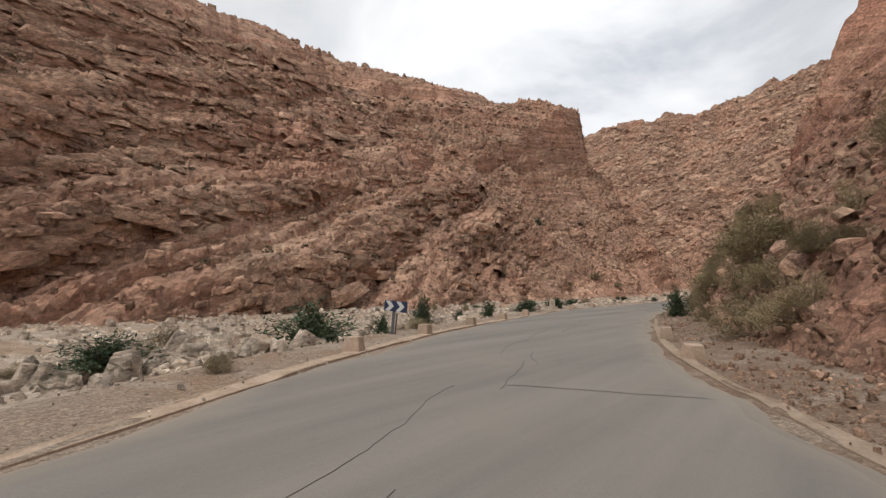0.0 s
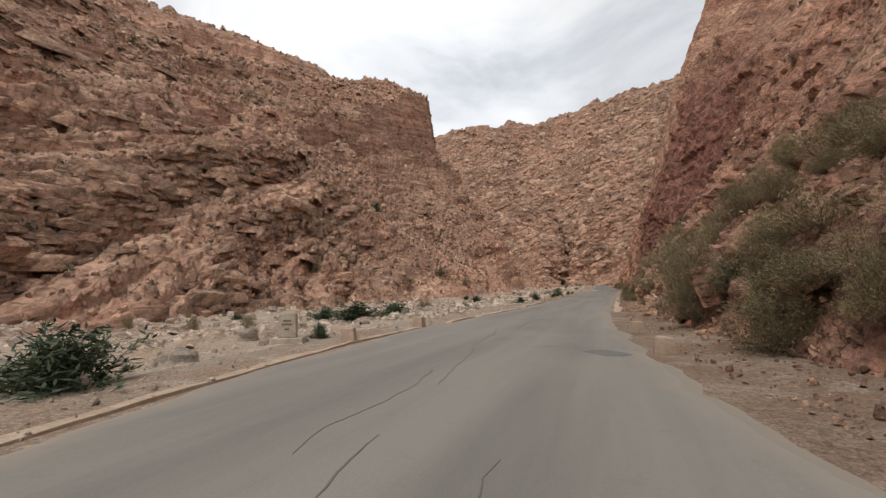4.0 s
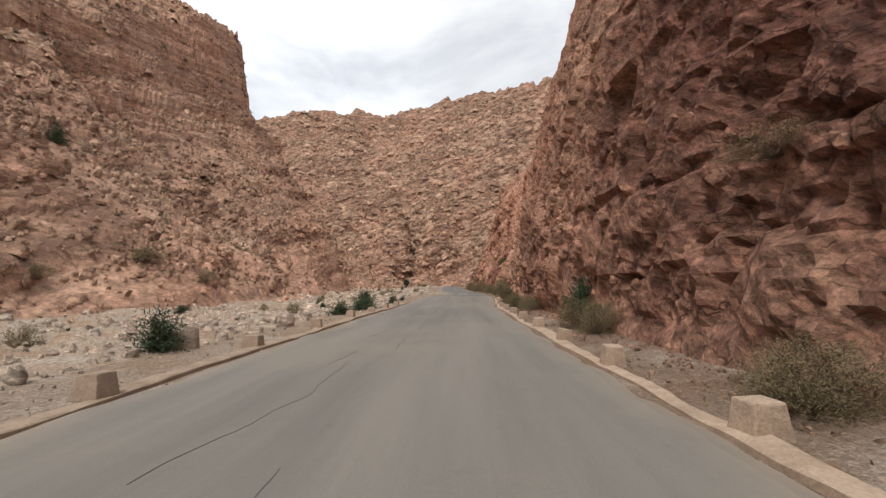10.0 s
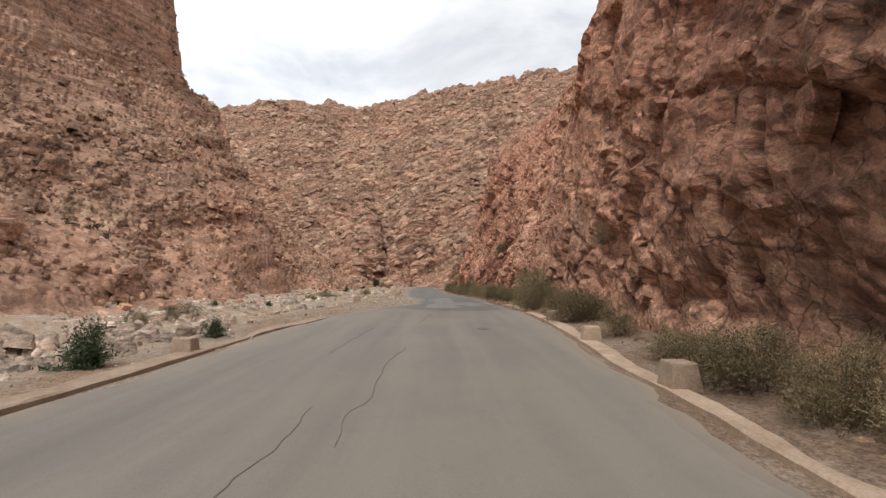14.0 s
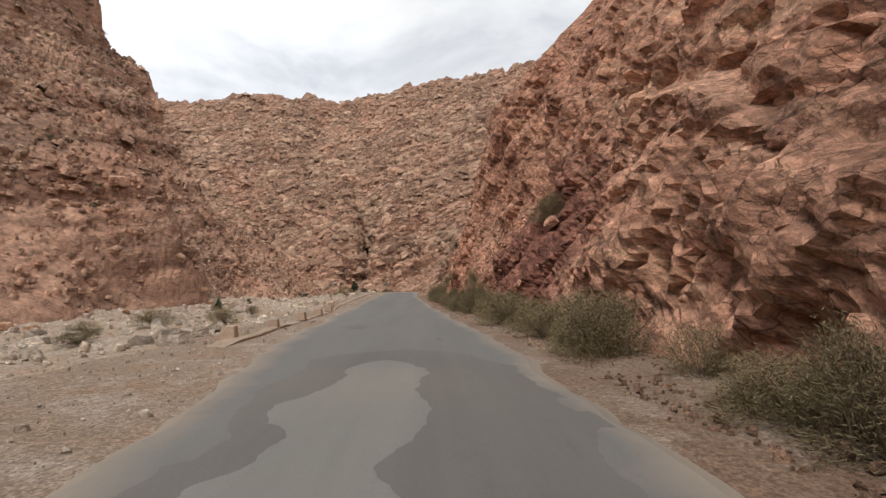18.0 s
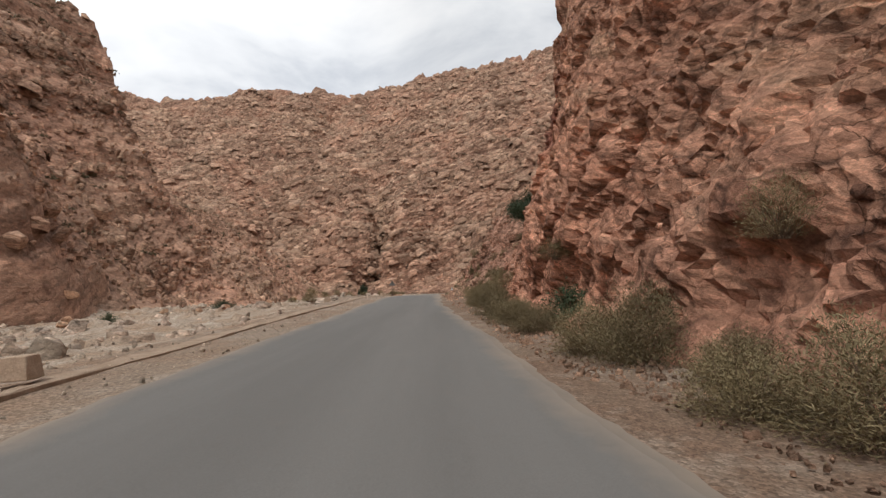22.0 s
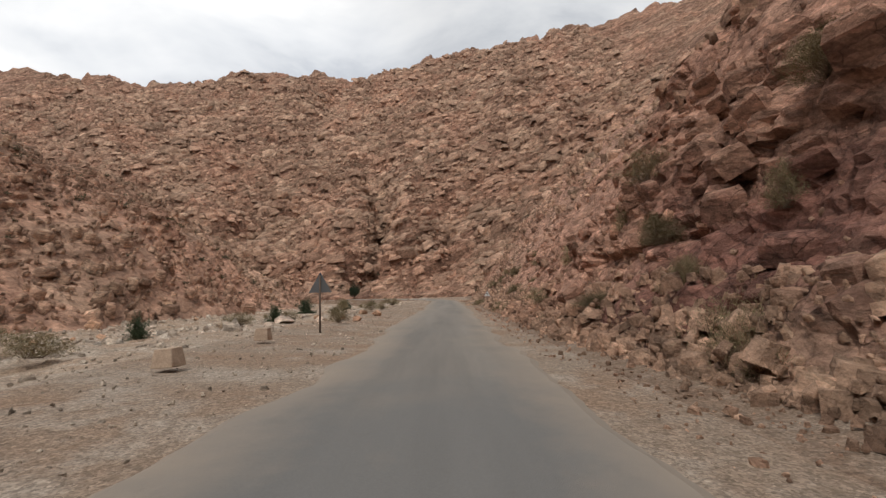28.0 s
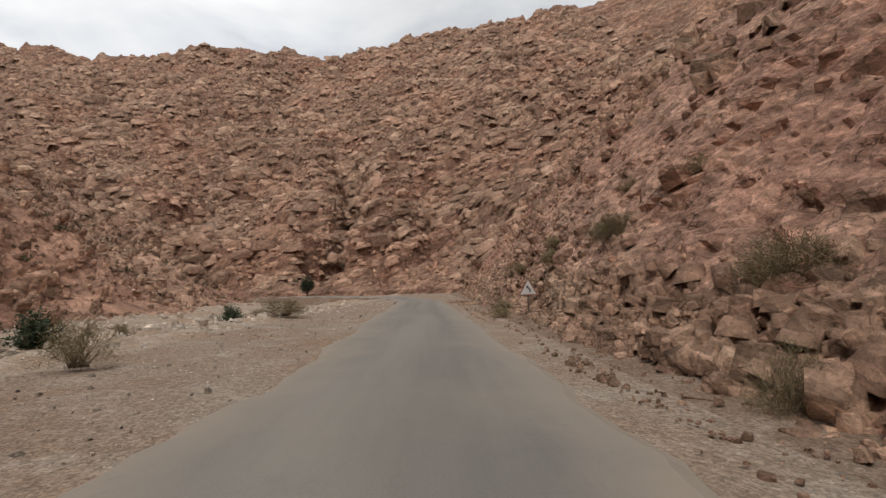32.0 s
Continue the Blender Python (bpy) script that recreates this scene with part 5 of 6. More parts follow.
# loose gravel and pale stones
# the raised road past the bend: a bare earth bank down to the riverbed
bank_s = np.arange(288, 345, 0.6)
bank_d = road_edge(bank_s, 1)
bank = np.stack([place(bank_s - 1.3 * u, bank_d + 0.9 * u, 0.02 - 1.6 * u + 0.12 * fbm(bank_s / 2, bank_d / 2 + 3 * u, 0 * bank_s, 3, 691)) for u in np.linspace(0, 1, 6)], 1)
sheet("embankment", bank, M_DIRT, label="bare earth bank below the road's bend", category="embankment")
UP = np.array([0, 0, 1.0])
S_G = np.repeat(np.arange(-58, 345, 0.45)[:, None], D_GROUND.shape[1], 1)


def strew(name, weight, count, least, most, power, material, label, category, sink=0.3):
    q, _, r, c = pick(P_GROUND, weight, count)
    stones_mesh(name, q, np.tile(UP, (count, 1)), RNG.normal(0, 1, (count, 3)), sizes(count, least, most, power), material, label, category, sink=sink, jitter=0.25, sides=4 if most < 0.3 else 6)


strew("riverbed_stones", (D_GROUND > 6.3) * (D_GROUND < 34) * (S_G > -10) * (S_G < 300) * (0.25 + smooth(fbm(S_G / 9, D_GROUND / 5, 0 * S_G, 3, 701), -0.2, 0.5)) * (1 + 1.2 * (S_G < 130)), 15000, 0.07, 0.42, 0.5, M_PALE,
      "pale stones and slabs strewn over the dry riverbed", "stones")
strew("shoulder_gravel", ((D_GROUND > 2.4) * (D_GROUND < 8.5) * (S_G > -6) * (S_G < 292)) * (D_GROUND > np.interp(S_G, E_S, E_L)), 14000, 0.014, 0.06, 0.42, M_PALE,
      "grey gravel on the road's shoulder", "gravel")
foot_w = (S_RIGHT > 210) * (S_RIGHT < 292) * (Z_RIGHT < 1.9) * np.exp(-np.maximum(Z_RIGHT, 0) / 0.9) * (0.35 + smooth(fbm(S_RIGHT / 6, Z_RIGHT, 0 * S_RIGHT, 3, 717), -0.2, 0.4))
q, nn, r, c = pick(P_RIGHT, foot_w, 15000)
stones_mesh("scree", q, np.tile(UP, (len(q), 1)), RNG.normal(0, 1, (len(q), 3)), sizes(len(q), 0.08, 0.34, 0.5), M_RUBBLE,
            "reddish broken stones of the scree below the hillside", "scree", sink=0.3, jitter=0.25, sides=4)
strew("scree", (D_GROUND < -3.75) * (D_GROUND > -5.2) * (S_G > 212) * (S_G < 292) * smooth(D_GROUND, -3.2, -4.2), 8000, 0.05, 0.2, 0.5, M_RUBBLE,
      "loose reddish stones spilled onto the gravel verge", "scree")
strew("verge_gravel", (D_GROUND < np.interp(S_G, E_S, E_R) - 0.45) * (D_GROUND > -5.6) * (S_G > -10) * (S_G < 295) * (0.2 + smooth(fbm(S_G / 7, D_GROUND / 2, 0 * S_G, 3, 711), -0.1, 0.5)), 30000, 0.018, 0.075, 0.5, M_RUBBLE,
      "brown stones and chips on the dirt verge", "gravel")


# ---------------------------------------------------------------- plants
def leaves_and_stems(seed, stems, per_stem, spread, leaf, width, droop, start, stiff, rise=1.0, wide=0.66):
    """A shrub about one metre across and one high: curved stems from the root, leaves along them."""
    g = np.random.default_rng(seed)
    az = g.uniform(0, 2 * np.pi, stems)
    tilt = np.abs(g.normal(0, spread, stems)).clip(0, 1.45)
    length = g.uniform(0.55, 1.05, stems) * rise * (1 - 0.25 * tilt / 1.45)
    base = np.stack([g.normal(0, 0.07, stems), g.normal(0, 0.07, stems), np.full(stems, -0.03)], 1)
    dirs = np.stack([np.sin(tilt) * np.cos(az), np.sin(tilt) * np.sin(az), np.cos(tilt)], 1)
    side = np.stack([-np.sin(az), np.cos(az), 0 * az], 1)
    bend = g.normal(0, 0.25, stems)

    def along(u):
        p = base[:, None] + dirs[:, None] * (length[:, None] * u)[..., None]
        p = p + side[:, None] * (bend[:, None] * u * u * length[:, None] * 0.5)[..., None]
        p[..., 2] -= droop * length[:, None] * u**2.2 * np.sin(tilt)[:, None]
        p[..., :2] *= wide
        p[..., 2] = np.maximum(p[..., 2], 0.01)
        return p

    u = np.sort(g.uniform(start, 1.0, (stems, per_stem)), 1)
    c = along(u).reshape(-1, 3)
    tip = (along(np.minimum(u + 0.06, 1.08)).reshape(-1, 3) - c)
    tip /= np.linalg.norm(tip, axis=1, keepdims=True) + 1e-6
    n = len(c)
    way = tip * stiff + g.normal(0, 0.65, (n, 3)) * (1 - stiff * 0.45)
    way[:, 2] += 0.15
    way /= np.linalg.norm(way, axis=1, keepdims=True)
    c = c + g.normal(0, 0.035, (n, 3))
    across = np.cross(way, g.normal(0, 1, (n, 3)))
    across /= np.linalg.norm(across, axis=1, keepdims=True) + 1e-6
    ll = leaf * g.uniform(0.6, 1.3, n)[:, None]
    ww = width * g.uniform(0.7, 1.2, n)[:, None]
    v = np.stack([c, c + way * ll * 0.45 + across * ww, c + way * ll, c + way * ll * 0.45 - across * ww], 1)
    v[..., 2] = np.maximum(v[..., 2], 0.0)
    quads = np.arange(n * 4).reshape(n, 4)
    # stems: thin three-sided tubes
    us = np.linspace(0, 1, 4)
    path = along(np.repeat(us[None], stems, 0))
    rad = (0.008 * (1 - 0.75 * us))[None, :, None]
    ring = []
    for k in range(3):
        a = 2 * np.pi * k / 3
        ring.append(path + rad * (side[:, None] * math.cos(a) + np.array([0, 0, 1.0]) * math.sin(a) * 0.5 + dirs[:, None] * math.sin(a) * 0.5))
    tube = np.stack(ring, 2)
    faces = []
    idx = np.arange(stems * 4 * 3).reshape(stems, 4, 3)
    for k in range(3):
        j = (k + 1) % 3
        faces.append(np.stack([idx[:, :-1, k], idx[:, :-1, j], idx[:, 1:, j], idx[:, 1:, k]], -1).reshape(-1, 4))
    return (v.reshape(-1, 3), quads), (tube.reshape(-1, 3), np.concatenate(faces))


def mound(seed, clusters, per, leaf, width, fuzz=0.06, flare=0.5):
    """A rounded shrub about one metre across and one high: tufts of small leaves over a lumpy dome, on thin branches."""
    g = np.random.default_rng(seed)
    az = g.uniform(0, 2 * np.pi, clusters)
    up = g.uniform(0.0, 1.0, clusters) ** 0.8
    lump = 0.82 + 0.25 * vnoise(np.cos(az) * 1.7 + seed, np.sin(az) * 1.7, up * 2.2, seed)
    deep = 1 - 0.55 * g.random(clusters) ** 2.2
    flat = np.sqrt(1 - up**2 * 0.96)
    c0 = np.stack([np.cos(az) * flat * 0.52, np.sin(az) * flat * 0.52, up * 0.92 + 0.02], 1) * (lump * deep)[:, None]
    root = np.stack([g.normal(0, 0.06, clusters), g.normal(0, 0.06, clusters), np.full(clusters, -0.03)], 1)
    out = c0 / (np.linalg.norm(c0, axis=1, keepdims=True) + 1e-6)
    n = clusters * per
    c = np.repeat(c0, per, 0) + g.normal(0, fuzz, (n, 3)) + np.repeat(out, per, 0) * g.uniform(-0.09, 0.10, (n, 1)) * flare * 2
    way = np.repeat(out, per, 0) * 0.7 + np.repeat(g.normal(0, 0.35, (clusters, 3)), per, 0) + g.normal(0, 0.5, (n, 3))
    way[:, 2] += 0.25
    way /= np.linalg.norm(way, axis=1, keepdims=True)
    across = np.cross(way, g.normal(0, 1, (n, 3)))
    across /= np.linalg.norm(across, axis=1, keepdims=True) + 1e-6
    ll, ww = leaf * g.uniform(0.6, 1.4, (n, 1)), width * g.uniform(0.7, 1.2, (n, 1))
    v = np.stack([c, c + way * ll * 0.45 + across * ww, c + way * ll, c + way * ll * 0.45 - across * ww], 1)
    v[..., 2] = np.maximum(v[..., 2], 0.0)
    keep = np.arange(0, clusters, 3)
    us = np.linspace(0, 1, 4)
    a, z = root[keep], c0[keep] * 1.06
    path = a[:, None] * (1 - us)[None, :, None] + z[:, None] * us[None, :, None]
    path[..., :2] += (np.sin(us * np.pi)[None, :, None] * g.normal(0, 0.05, (len(keep), 1, 2)))
    rad = 0.009 * (1 - 0.8 * us)
    ring = [path + np.stack([rad * math.cos(k * 2.0944), rad * math.sin(k * 2.0944), 0 * rad], -1)[None] for k in range(3)]
    tube = np.stack(ring, 2)
    idx = np.arange(len(keep) * 12).reshape(len(keep), 4, 3)
    faces = [np.stack([idx[:, :-1, k], idx[:, :-1, (k + 1) % 3], idx[:, 1:, (k + 1) % 3], idx[:, 1:, k]], -1).reshape(-1, 4) for k in range(3)]
    return (v.reshape(-1, 3), np.arange(n * 4).reshape(n, 4)), (tube.reshape(-1, 3), np.concatenate(faces))


def quads_part(name, data, material, parent, label=""):
    v, q = data
    me = bpy.data.meshes.new(name)
    me.vertices.add(len(v))
    me.vertices.foreach_set("co", v.reshape(-1).astype(np.float32))
    me.loops.add(q.size)
    me.loops.foreach_set("vertex_index", q.reshape(-1).astype(np.int32))
    me.polygons.add(len(q))
    me.polygons.foreach_set("loop_start", (np.arange(len(q)) * 4).astype(np.int32))
    me.update(calc_edges=True)
    me.materials.append(material)
    ob = new(name, me)
    ob.parent = parent
    if label:
        ob["label"] = label
    return ob


PLANTS = {"O": [], "G": [], "T": []}
for k in range(3):
    t = thing("oleander_bush", "dark green oleander bush growing from the dry ground", "bush", "bushes")
    lv, st = leaves_and_stems(810 + k, 80, 40, 0.75, 0.095, 0.012, 0.25, 0.12, 0.35, 1.0, 0.85)
    quads_part("foliage", lv, M_OLEANDER, t)
    quads_part("twigwork", st, M_TWIG, t, "thin brown stems")
    PLANTS["O"].append(t)
for k in range(4):
    t = thing("shrub", "dusty olive-green shrub with thin tangled twigs", "shrub", "bushes")
    lv, st = mound(830 + k, 130, 30, 0.065, 0.0062)
    quads_part("foliage", lv, M_SHRUB, t)
    quads_part("twigwork", st, M_TWIG, t, "thin grey-brown twigs")
    PLANTS["G"].append(t)
PLANTS["B"] = []
for k in range(3):
    t = thing("shrub", "large dusty olive-green shrub of fine tangled twigs", "shrub", "bushes")
    lv, st = mound(870 + k, 330, 42, 0.042, 0.0036, 0.05)
    quads_part("foliage", lv, M_SHRUB, t)
    quads_part("twigwork", st, M_TWIG, t, "thin grey-brown twigs")
    PLANTS["B"].append(t)
for k in range(3):
    t = thing("dry_shrub", "dry straw-coloured broom shrub on the stony ground", "shrub", "bushes")
    lv, st = mound(850 + k, 170, 26, 0.075, 0.0036, 0.05, 0.7)
    quads_part("foliage", lv, M_TUFT, t)
    quads_part("twigwork", st, M_TWIG, t, "thin dry stems")
    PLANTS["T"].append(t)


def plant(kind, s, d, h, w, tall):
    if kind == "T" and w > 1.3 and d > -4.7:
        kind = "G"
    if kind == "G" and w > 0.95 and d < 0:
        kind = "B"
    src = PLANTS[kind][rnd.randrange(len(PLANTS[kind]))]
    if h > 0.45 and d < 0:
        far, h2 = cliff_point(s, h)
        d, h = -max(far - 0.1, 3.6), h2 - 0.12
    elif d > 0 or h <= 0.45:
        h = ground_height(s, d) - 0.02
    w2 = w * rnd.uniform(1.0, 1.2) * (1.45 if d < 0 and 185 < s < 211 else 1.0)
    tall = min(tall, w2 * 1.1)
    return copy_thing(src, stand(s, d, h, rnd.uniform(0, 360), (w2, w2 * rnd.uniform(0.85, 1.1), tall * 1.12), (rnd.uniform(-5, 5), rnd.uniform(-5, 5))))


# (station, distance to the left, height, width, tallness)
OLEANDERS = ((8.2, 9.5, -0.3, 2.0, 0.8), (12.3, 7.4, 0, 2.3, 1.3), (14.8, 6.4, 0, 0.7, 0.7), (19.6, 7.2, 0, 1.2, 1.6), (25.7, 8.0, 0, 0.9, 0.9), (29.5, 7.6, 0, 1.1, 1.1), (34.8, 6.8, 0, 2.3, 1.0), (41.2, 6.3, 0, 0.6, 0.5),
             (53.4, 11.7, 0, 3.0, 1.1), (58.8, 17.6, 0, 2.3, 1.3), (59.6, 12.4, 0, 2.4, 1.0), (75.4, 6.3, 0, 1.2, 0.7), (83.2, 13.0, 0, 2.0, 1.0), (87.3, 6.6, 0, 1.1, 1.0))
OLEANDERS_B = ((101.5, 6.2, 0, 1.4, 0.8), (107.5, 6.4, 0, 1.5, 1.0), (109.9, 6.6, 0, 1.7, 1.5), (116.2, 5.9, 0, 0.8, 0.8), (119.7, 5.7, 0, 0.6, 0.5), (167.8, 11.2, 0, 0.7, 0.7), (229.8, 8.3, 0, 0.6, 0.9), (243.2, 9.6, 0, 1.0, 1.0),
               (255.8, 11.9, 0, 1.6, 1.3), (262.2, 10.1, 0, 1.4, 1.0), (32.3, -3.4, 0, 1.7, 1.8), (43.4, -5.7, 1.5, 1.1, 0.9), (77.1, -7.0, 4.0, 1.3, 1.2), (95.4, -4.6, 0.7, 1.4, 1.3), (183.8, -4.2, 0.5, 1.7, 1.2), (141, 58.8, 25, 2.8, 3.5))
SHRUBS_LEFT = ((7.0, 5.6, 0, 0.5, 0.4), (8.6, 13.1, 0, 0.8, 0.4), (30.8, 22.8, 0, 1.6, 1.1), (54.1, 24.9, 0, 1.0, 1.0), (56.7, 11.8, 0, 0.9, 0.6), (85.8, 20.6, 0, 1.9, 1.3), (89.8, 40.1, 3, 1.9, 1.7), (100, 13.8, 0, 0.6, 0.4),
               (105.7, 10.2, 0, 1.0, 0.7), (114.8, 37, 1, 2.4, 1.3), (124.6, 34.5, 2, 3.0, 1.8), (126.3, 12, 0, 0.8, 0.5), (128.7, 11.8, 0, 1.5, 0.8), (129, 30.1, 1, 2.5, 1.5), (164.5, 13.2, 0, 2.1, 0.7), (165.1, 8.4, 0, 0.7, 0.5))
SHRUBS_LEFT_B = ((205, 8.2, 0, 1.3, 0.5), (205.5, 9.6, 0, 0.7, 0.4), (209.7, 8.1, 0, 0.7, 0.5), (227.5, 9.1, 0, 1.2, 0.6), (228, 10.7, 0, 0.9, 0.6), (239.1, 5.0, 0, 1.1, 0.9), (252, 8.6, 0, 0.9, 0.5), (255.4, 6.4, 0, 1.5, 0.7), (263.5, 8.8, 0, 0.5, 0.4), (272.1, 7.0, 0, 2.4, 0.8))
SHRUBS_RIGHT = ((21.7, -7.5, 2.9, 3.4, 1.9), (31.6, -6.0, 3.0, 1.3, 0.9), (45.5, -4.8, 0.5, 2.3, 2.4), (47.2, -4.8, 0.6, 1.5, 1.4), (54.7, -5.6, 1.4, 1.6, 1.3), (56.4, -6.8, 3.5, 1.4, 0.9), (64, -4.6, 0, 1.3, 0.8), (91, -4.3, 0, 1.5, 0.9), (92.9, -4.3, 0, 1.6, 1.0),
                (105.8, -4.1, 0, 1.2, 0.8), (109.7, -4.0, 0, 1.4, 1.1), (113.4, -3.8, 0, 1.1, 0.9), (117, -3.7, 0, 0.9, 0.6), (119.9, -3.8, 0, 0.9, 0.7), (123.3, -3.8, 0, 2.0, 1.1), (129.5, -3.7, 0, 1.9, 1.1))
SHRUBS_RIGHT_B = ((132.0, -3.9, 0, 2.3, 1.7), (133.6, -4.1, 0, 2.2, 1.9), (136.3, -4.3, 0, 1.2, 0.8), (139.0, -3.8, 0, 1.3, 1.0), (142.4, -3.8, 0, 1.7, 1.1), (150, -3.8, 0, 1.1, 0.9), (152.2, -3.9, 0, 1.6, 1.1), (154.2, -4.1, 0, 1.9, 1.2), (161.4, -5.2, 4.8, 2.3, 1.7),
                  (165.9, -4.0, 0, 1.9, 2.2), (167.0, -3.9, 0, 1.6, 1.6), (169.3, -3.7, 0, 2.1, 1.4), (174.1, -3.5, 0, 1.2, 0.8), (178.7, -3.5, 0, 1.7, 1.2), (185.5, -4.7, 2.5, 0.9, 0.7))
SHRUBS_RIGHT_C = ((197.6, -4.0, 0, 1.2, 1.3), (198.7, -4.5, 0.5, 1.4, 1.2), (199.9, -4.2, 0, 1.2, 0.8), (201.8, -4.0, 0, 1.0, 0.7), (204.4, -5.0, 0.8, 1.5, 1.1), (206.9, -4.4, 0, 1.2, 1.0), (213.9, -5.6, 2.0, 1.5, 1.0), (217, -4.9, 0.2, 1.4, 1.1),
                  (230.5, -6.7, 3.1, 1.6, 1.0), (232.8, -4.3, 0, 1.3, 0.8), (243.7, -7.3, 4.1, 1.2, 0.7), (249.9, -4.6, 1.2, 1.0, 0.8), (252.4, -4.0, 0, 1.3, 0.9), (270.5, -2.9, 0, 0.9, 0.5), (270.1, -6.9, 3.7, 1.0, 0.6), (274.5, -3.6, 0, 1.4, 0.7))
SHRUBS_RIGHT_D = ((196.2, -4.4, 0, 1.2, 1.44), (198.2, -3.9, 0, 1.12, 1.2), (200.4, -4.5, 0, 1.28, 1.44), (202.4, -4.6, 0, 1.2, 1.28), (203.2, -5.8, 1.4, 1.2, 1.36), (205.4, -5.2, 0.6, 1.2, 1.2), (208.2, -4.8, 0, 1.04, 1.04),
                  (210.6, -5.2, 0.6, 1.2, 0.9), (212.6, -4.7, 0.3, 1, 0.8), (215, -5.2, 1, 0.9, 0.8), (218.4, -5.4, 1.2, 0.9, 0.8), (219.6, -4.6, 0.2, 0.9, 0.7), (221.5, -5.9, 2.2, 1, 0.8), (223.4, -4.4, 0.2, 0.8, 0.7), (227.6, -5.4, 1.6, 1, 0.9), (216.4, -7, 4.2, 1.1, 0.9))
TUFTS = ((13.8, -6.5, 0.7, 1.8, 0.8), (16.1, -4.9, 0, 2.6, 1.2), (18.2, -7.0, 1.2, 1.4, 1.0), (25.2, -4.9, 0, 2.0, 0.9), (39.2, -4.5, 0, 1.8, 1.2), (59.8, -6.5, 3.4, 2.3, 1.0), (68.3, -5.3, 1.6, 1.8, 1.2), (71.1, -7.2, 4.7, 1.8, 1.2), (78.1, -6, 2.3, 0.9, 0.7), (79.7, -4.4, 0, 1.5, 0.7),
         (80.8, -6.1, 2.7, 1.1, 0.7), (82.1, -3.9, 0, 1.5, 0.8), (85.3, -6.1, 3.9, 1.5, 0.6), (125.5, -4.3, 2.7, 0.8, 0.8), (17.0, 6.2, 0, 1.1, 0.45))
TUFTS_B = ((250.6, -4.2, 0, 1.3, 0.9), (249.9, -5.3, 0.4, 1.1, 0.9), (258.0, 5.9, 0, 1.2, 0.8), (225.2, -5.1, 0.3, 1.5, 1.3), (162, -3.7, 0, 1.3, 1.1), (175.8, -4.6, 2.3, 1.1, 0.9), (182.8, -3.4, 0, 1.7, 0.9), (185.2, -3.4, 0, 1.4, 1.0), (187.5, -3.5, 0, 1.4, 1.0), (190.4, -3.5, 0, 1.4, 1.2), (199.9, -4.9, 1.3, 1.4, 1.1), (224, -4.6, 0, 1.1, 1.3), (236, -4.2, 0, 0.9, 0.7), (254.9, -3.7, 0, 0.8, 0.8), (257.5, -4.6, 0, 0.9, 0.5), (254.7, -4.6, 0, 0.6, 0.5))
for kind, rows in (("O", OLEANDERS + OLEANDERS_B), ("G", SHRUBS_LEFT + SHRUBS_LEFT_B + SHRUBS_RIGHT + SHRUBS_RIGHT_B + SHRUBS_RIGHT_C + SHRUBS_RIGHT_D), ("T", TUFTS + TUFTS_B)):
    for row in rows:
        plant(kind, *row)
for s in np.arange(104, 178, 2.1):
    if rnd.random() < 0.72:
        plant("G" if rnd.random() < 0.8 else "T", s + rnd.uniform(-0.6, 0.6), -rnd.uniform(3.7, 4.5), 0, *((rnd.uniform(1.3, 2.4), rnd.uniform(0.8, 1.5)) if s > 148 else (rnd.uniform(0.9, 1.7), rnd.uniform(0.55, 1.05))))
for n in range(15):
    plant(rnd.choice("GTT"), rnd.uniform(40, 74), -6, rnd.uniform(1.2, 6.5), rnd.uniform(1.2, 2.3), rnd.uniform(0.7, 1.4))
for n in range(34):
    plant(rnd.choice("GGO"), rnd.uniform(0, 290), rnd.uniform(7.5, 30), 0, rnd.uniform(0.6, 1.6), rnd.uniform(0.4, 1.0))
for n in range(60):
    s = rnd.choice((rnd.uniform(8, 74), rnd.uniform(12, 60), rnd.uniform(206, 285)))
    plant(rnd.choice("GGT"), s, -6, rnd.uniform(1.0, 7), rnd.uniform(0.8, 1.8), rnd.uniform(0.5, 1.1))
for n in range(48):
    plant(rnd.choice("TTG"), rnd.uniform(12, 47), -6, rnd.uniform(0.7, 6), rnd.uniform(1.0, 2.1), rnd.uniform(0.6, 1.2))
for rows in PLANTS.values():
    for t in rows:
        for o in (*t.children_recursive, t):
            bpy.data.objects.remove(o)


def clumps(name, at, size, material, label, category, per=34):
    """Far shrubs, too many and too small to tell apart: leafy clumps joined into one mesh."""
    n = len(at)
    o = RNG.normal(0, 1, (n, per, 3)) * np.array([0.42, 0.42, 0.30])
    o[..., 2] = np.abs(o[..., 2])
    c = at[:, None] + o * size[:, None, None]
    a, b2 = RNG.normal(0, 1, (n, per, 3)), RNG.normal(0, 1, (n, per, 3))
    a /= np.linalg.norm(a, axis=-1, keepdims=True)
    b2 = np.cross(a, b2)
    b2 /= np.linalg.norm(b2, axis=-1, keepdims=True)
    L, W = size[:, None, None] * 0.32, size[:, None, None] * 0.12
    v = np.stack([c - a * L, c + b2 * W, c + a * L, c - b2 * W], 2).reshape(-1, 3)
    ob = quads_part(name, (v, np.arange(len(v)).reshape(-1, 4)), material, None)
    return tagged(ob, label, category, "", "stuff")


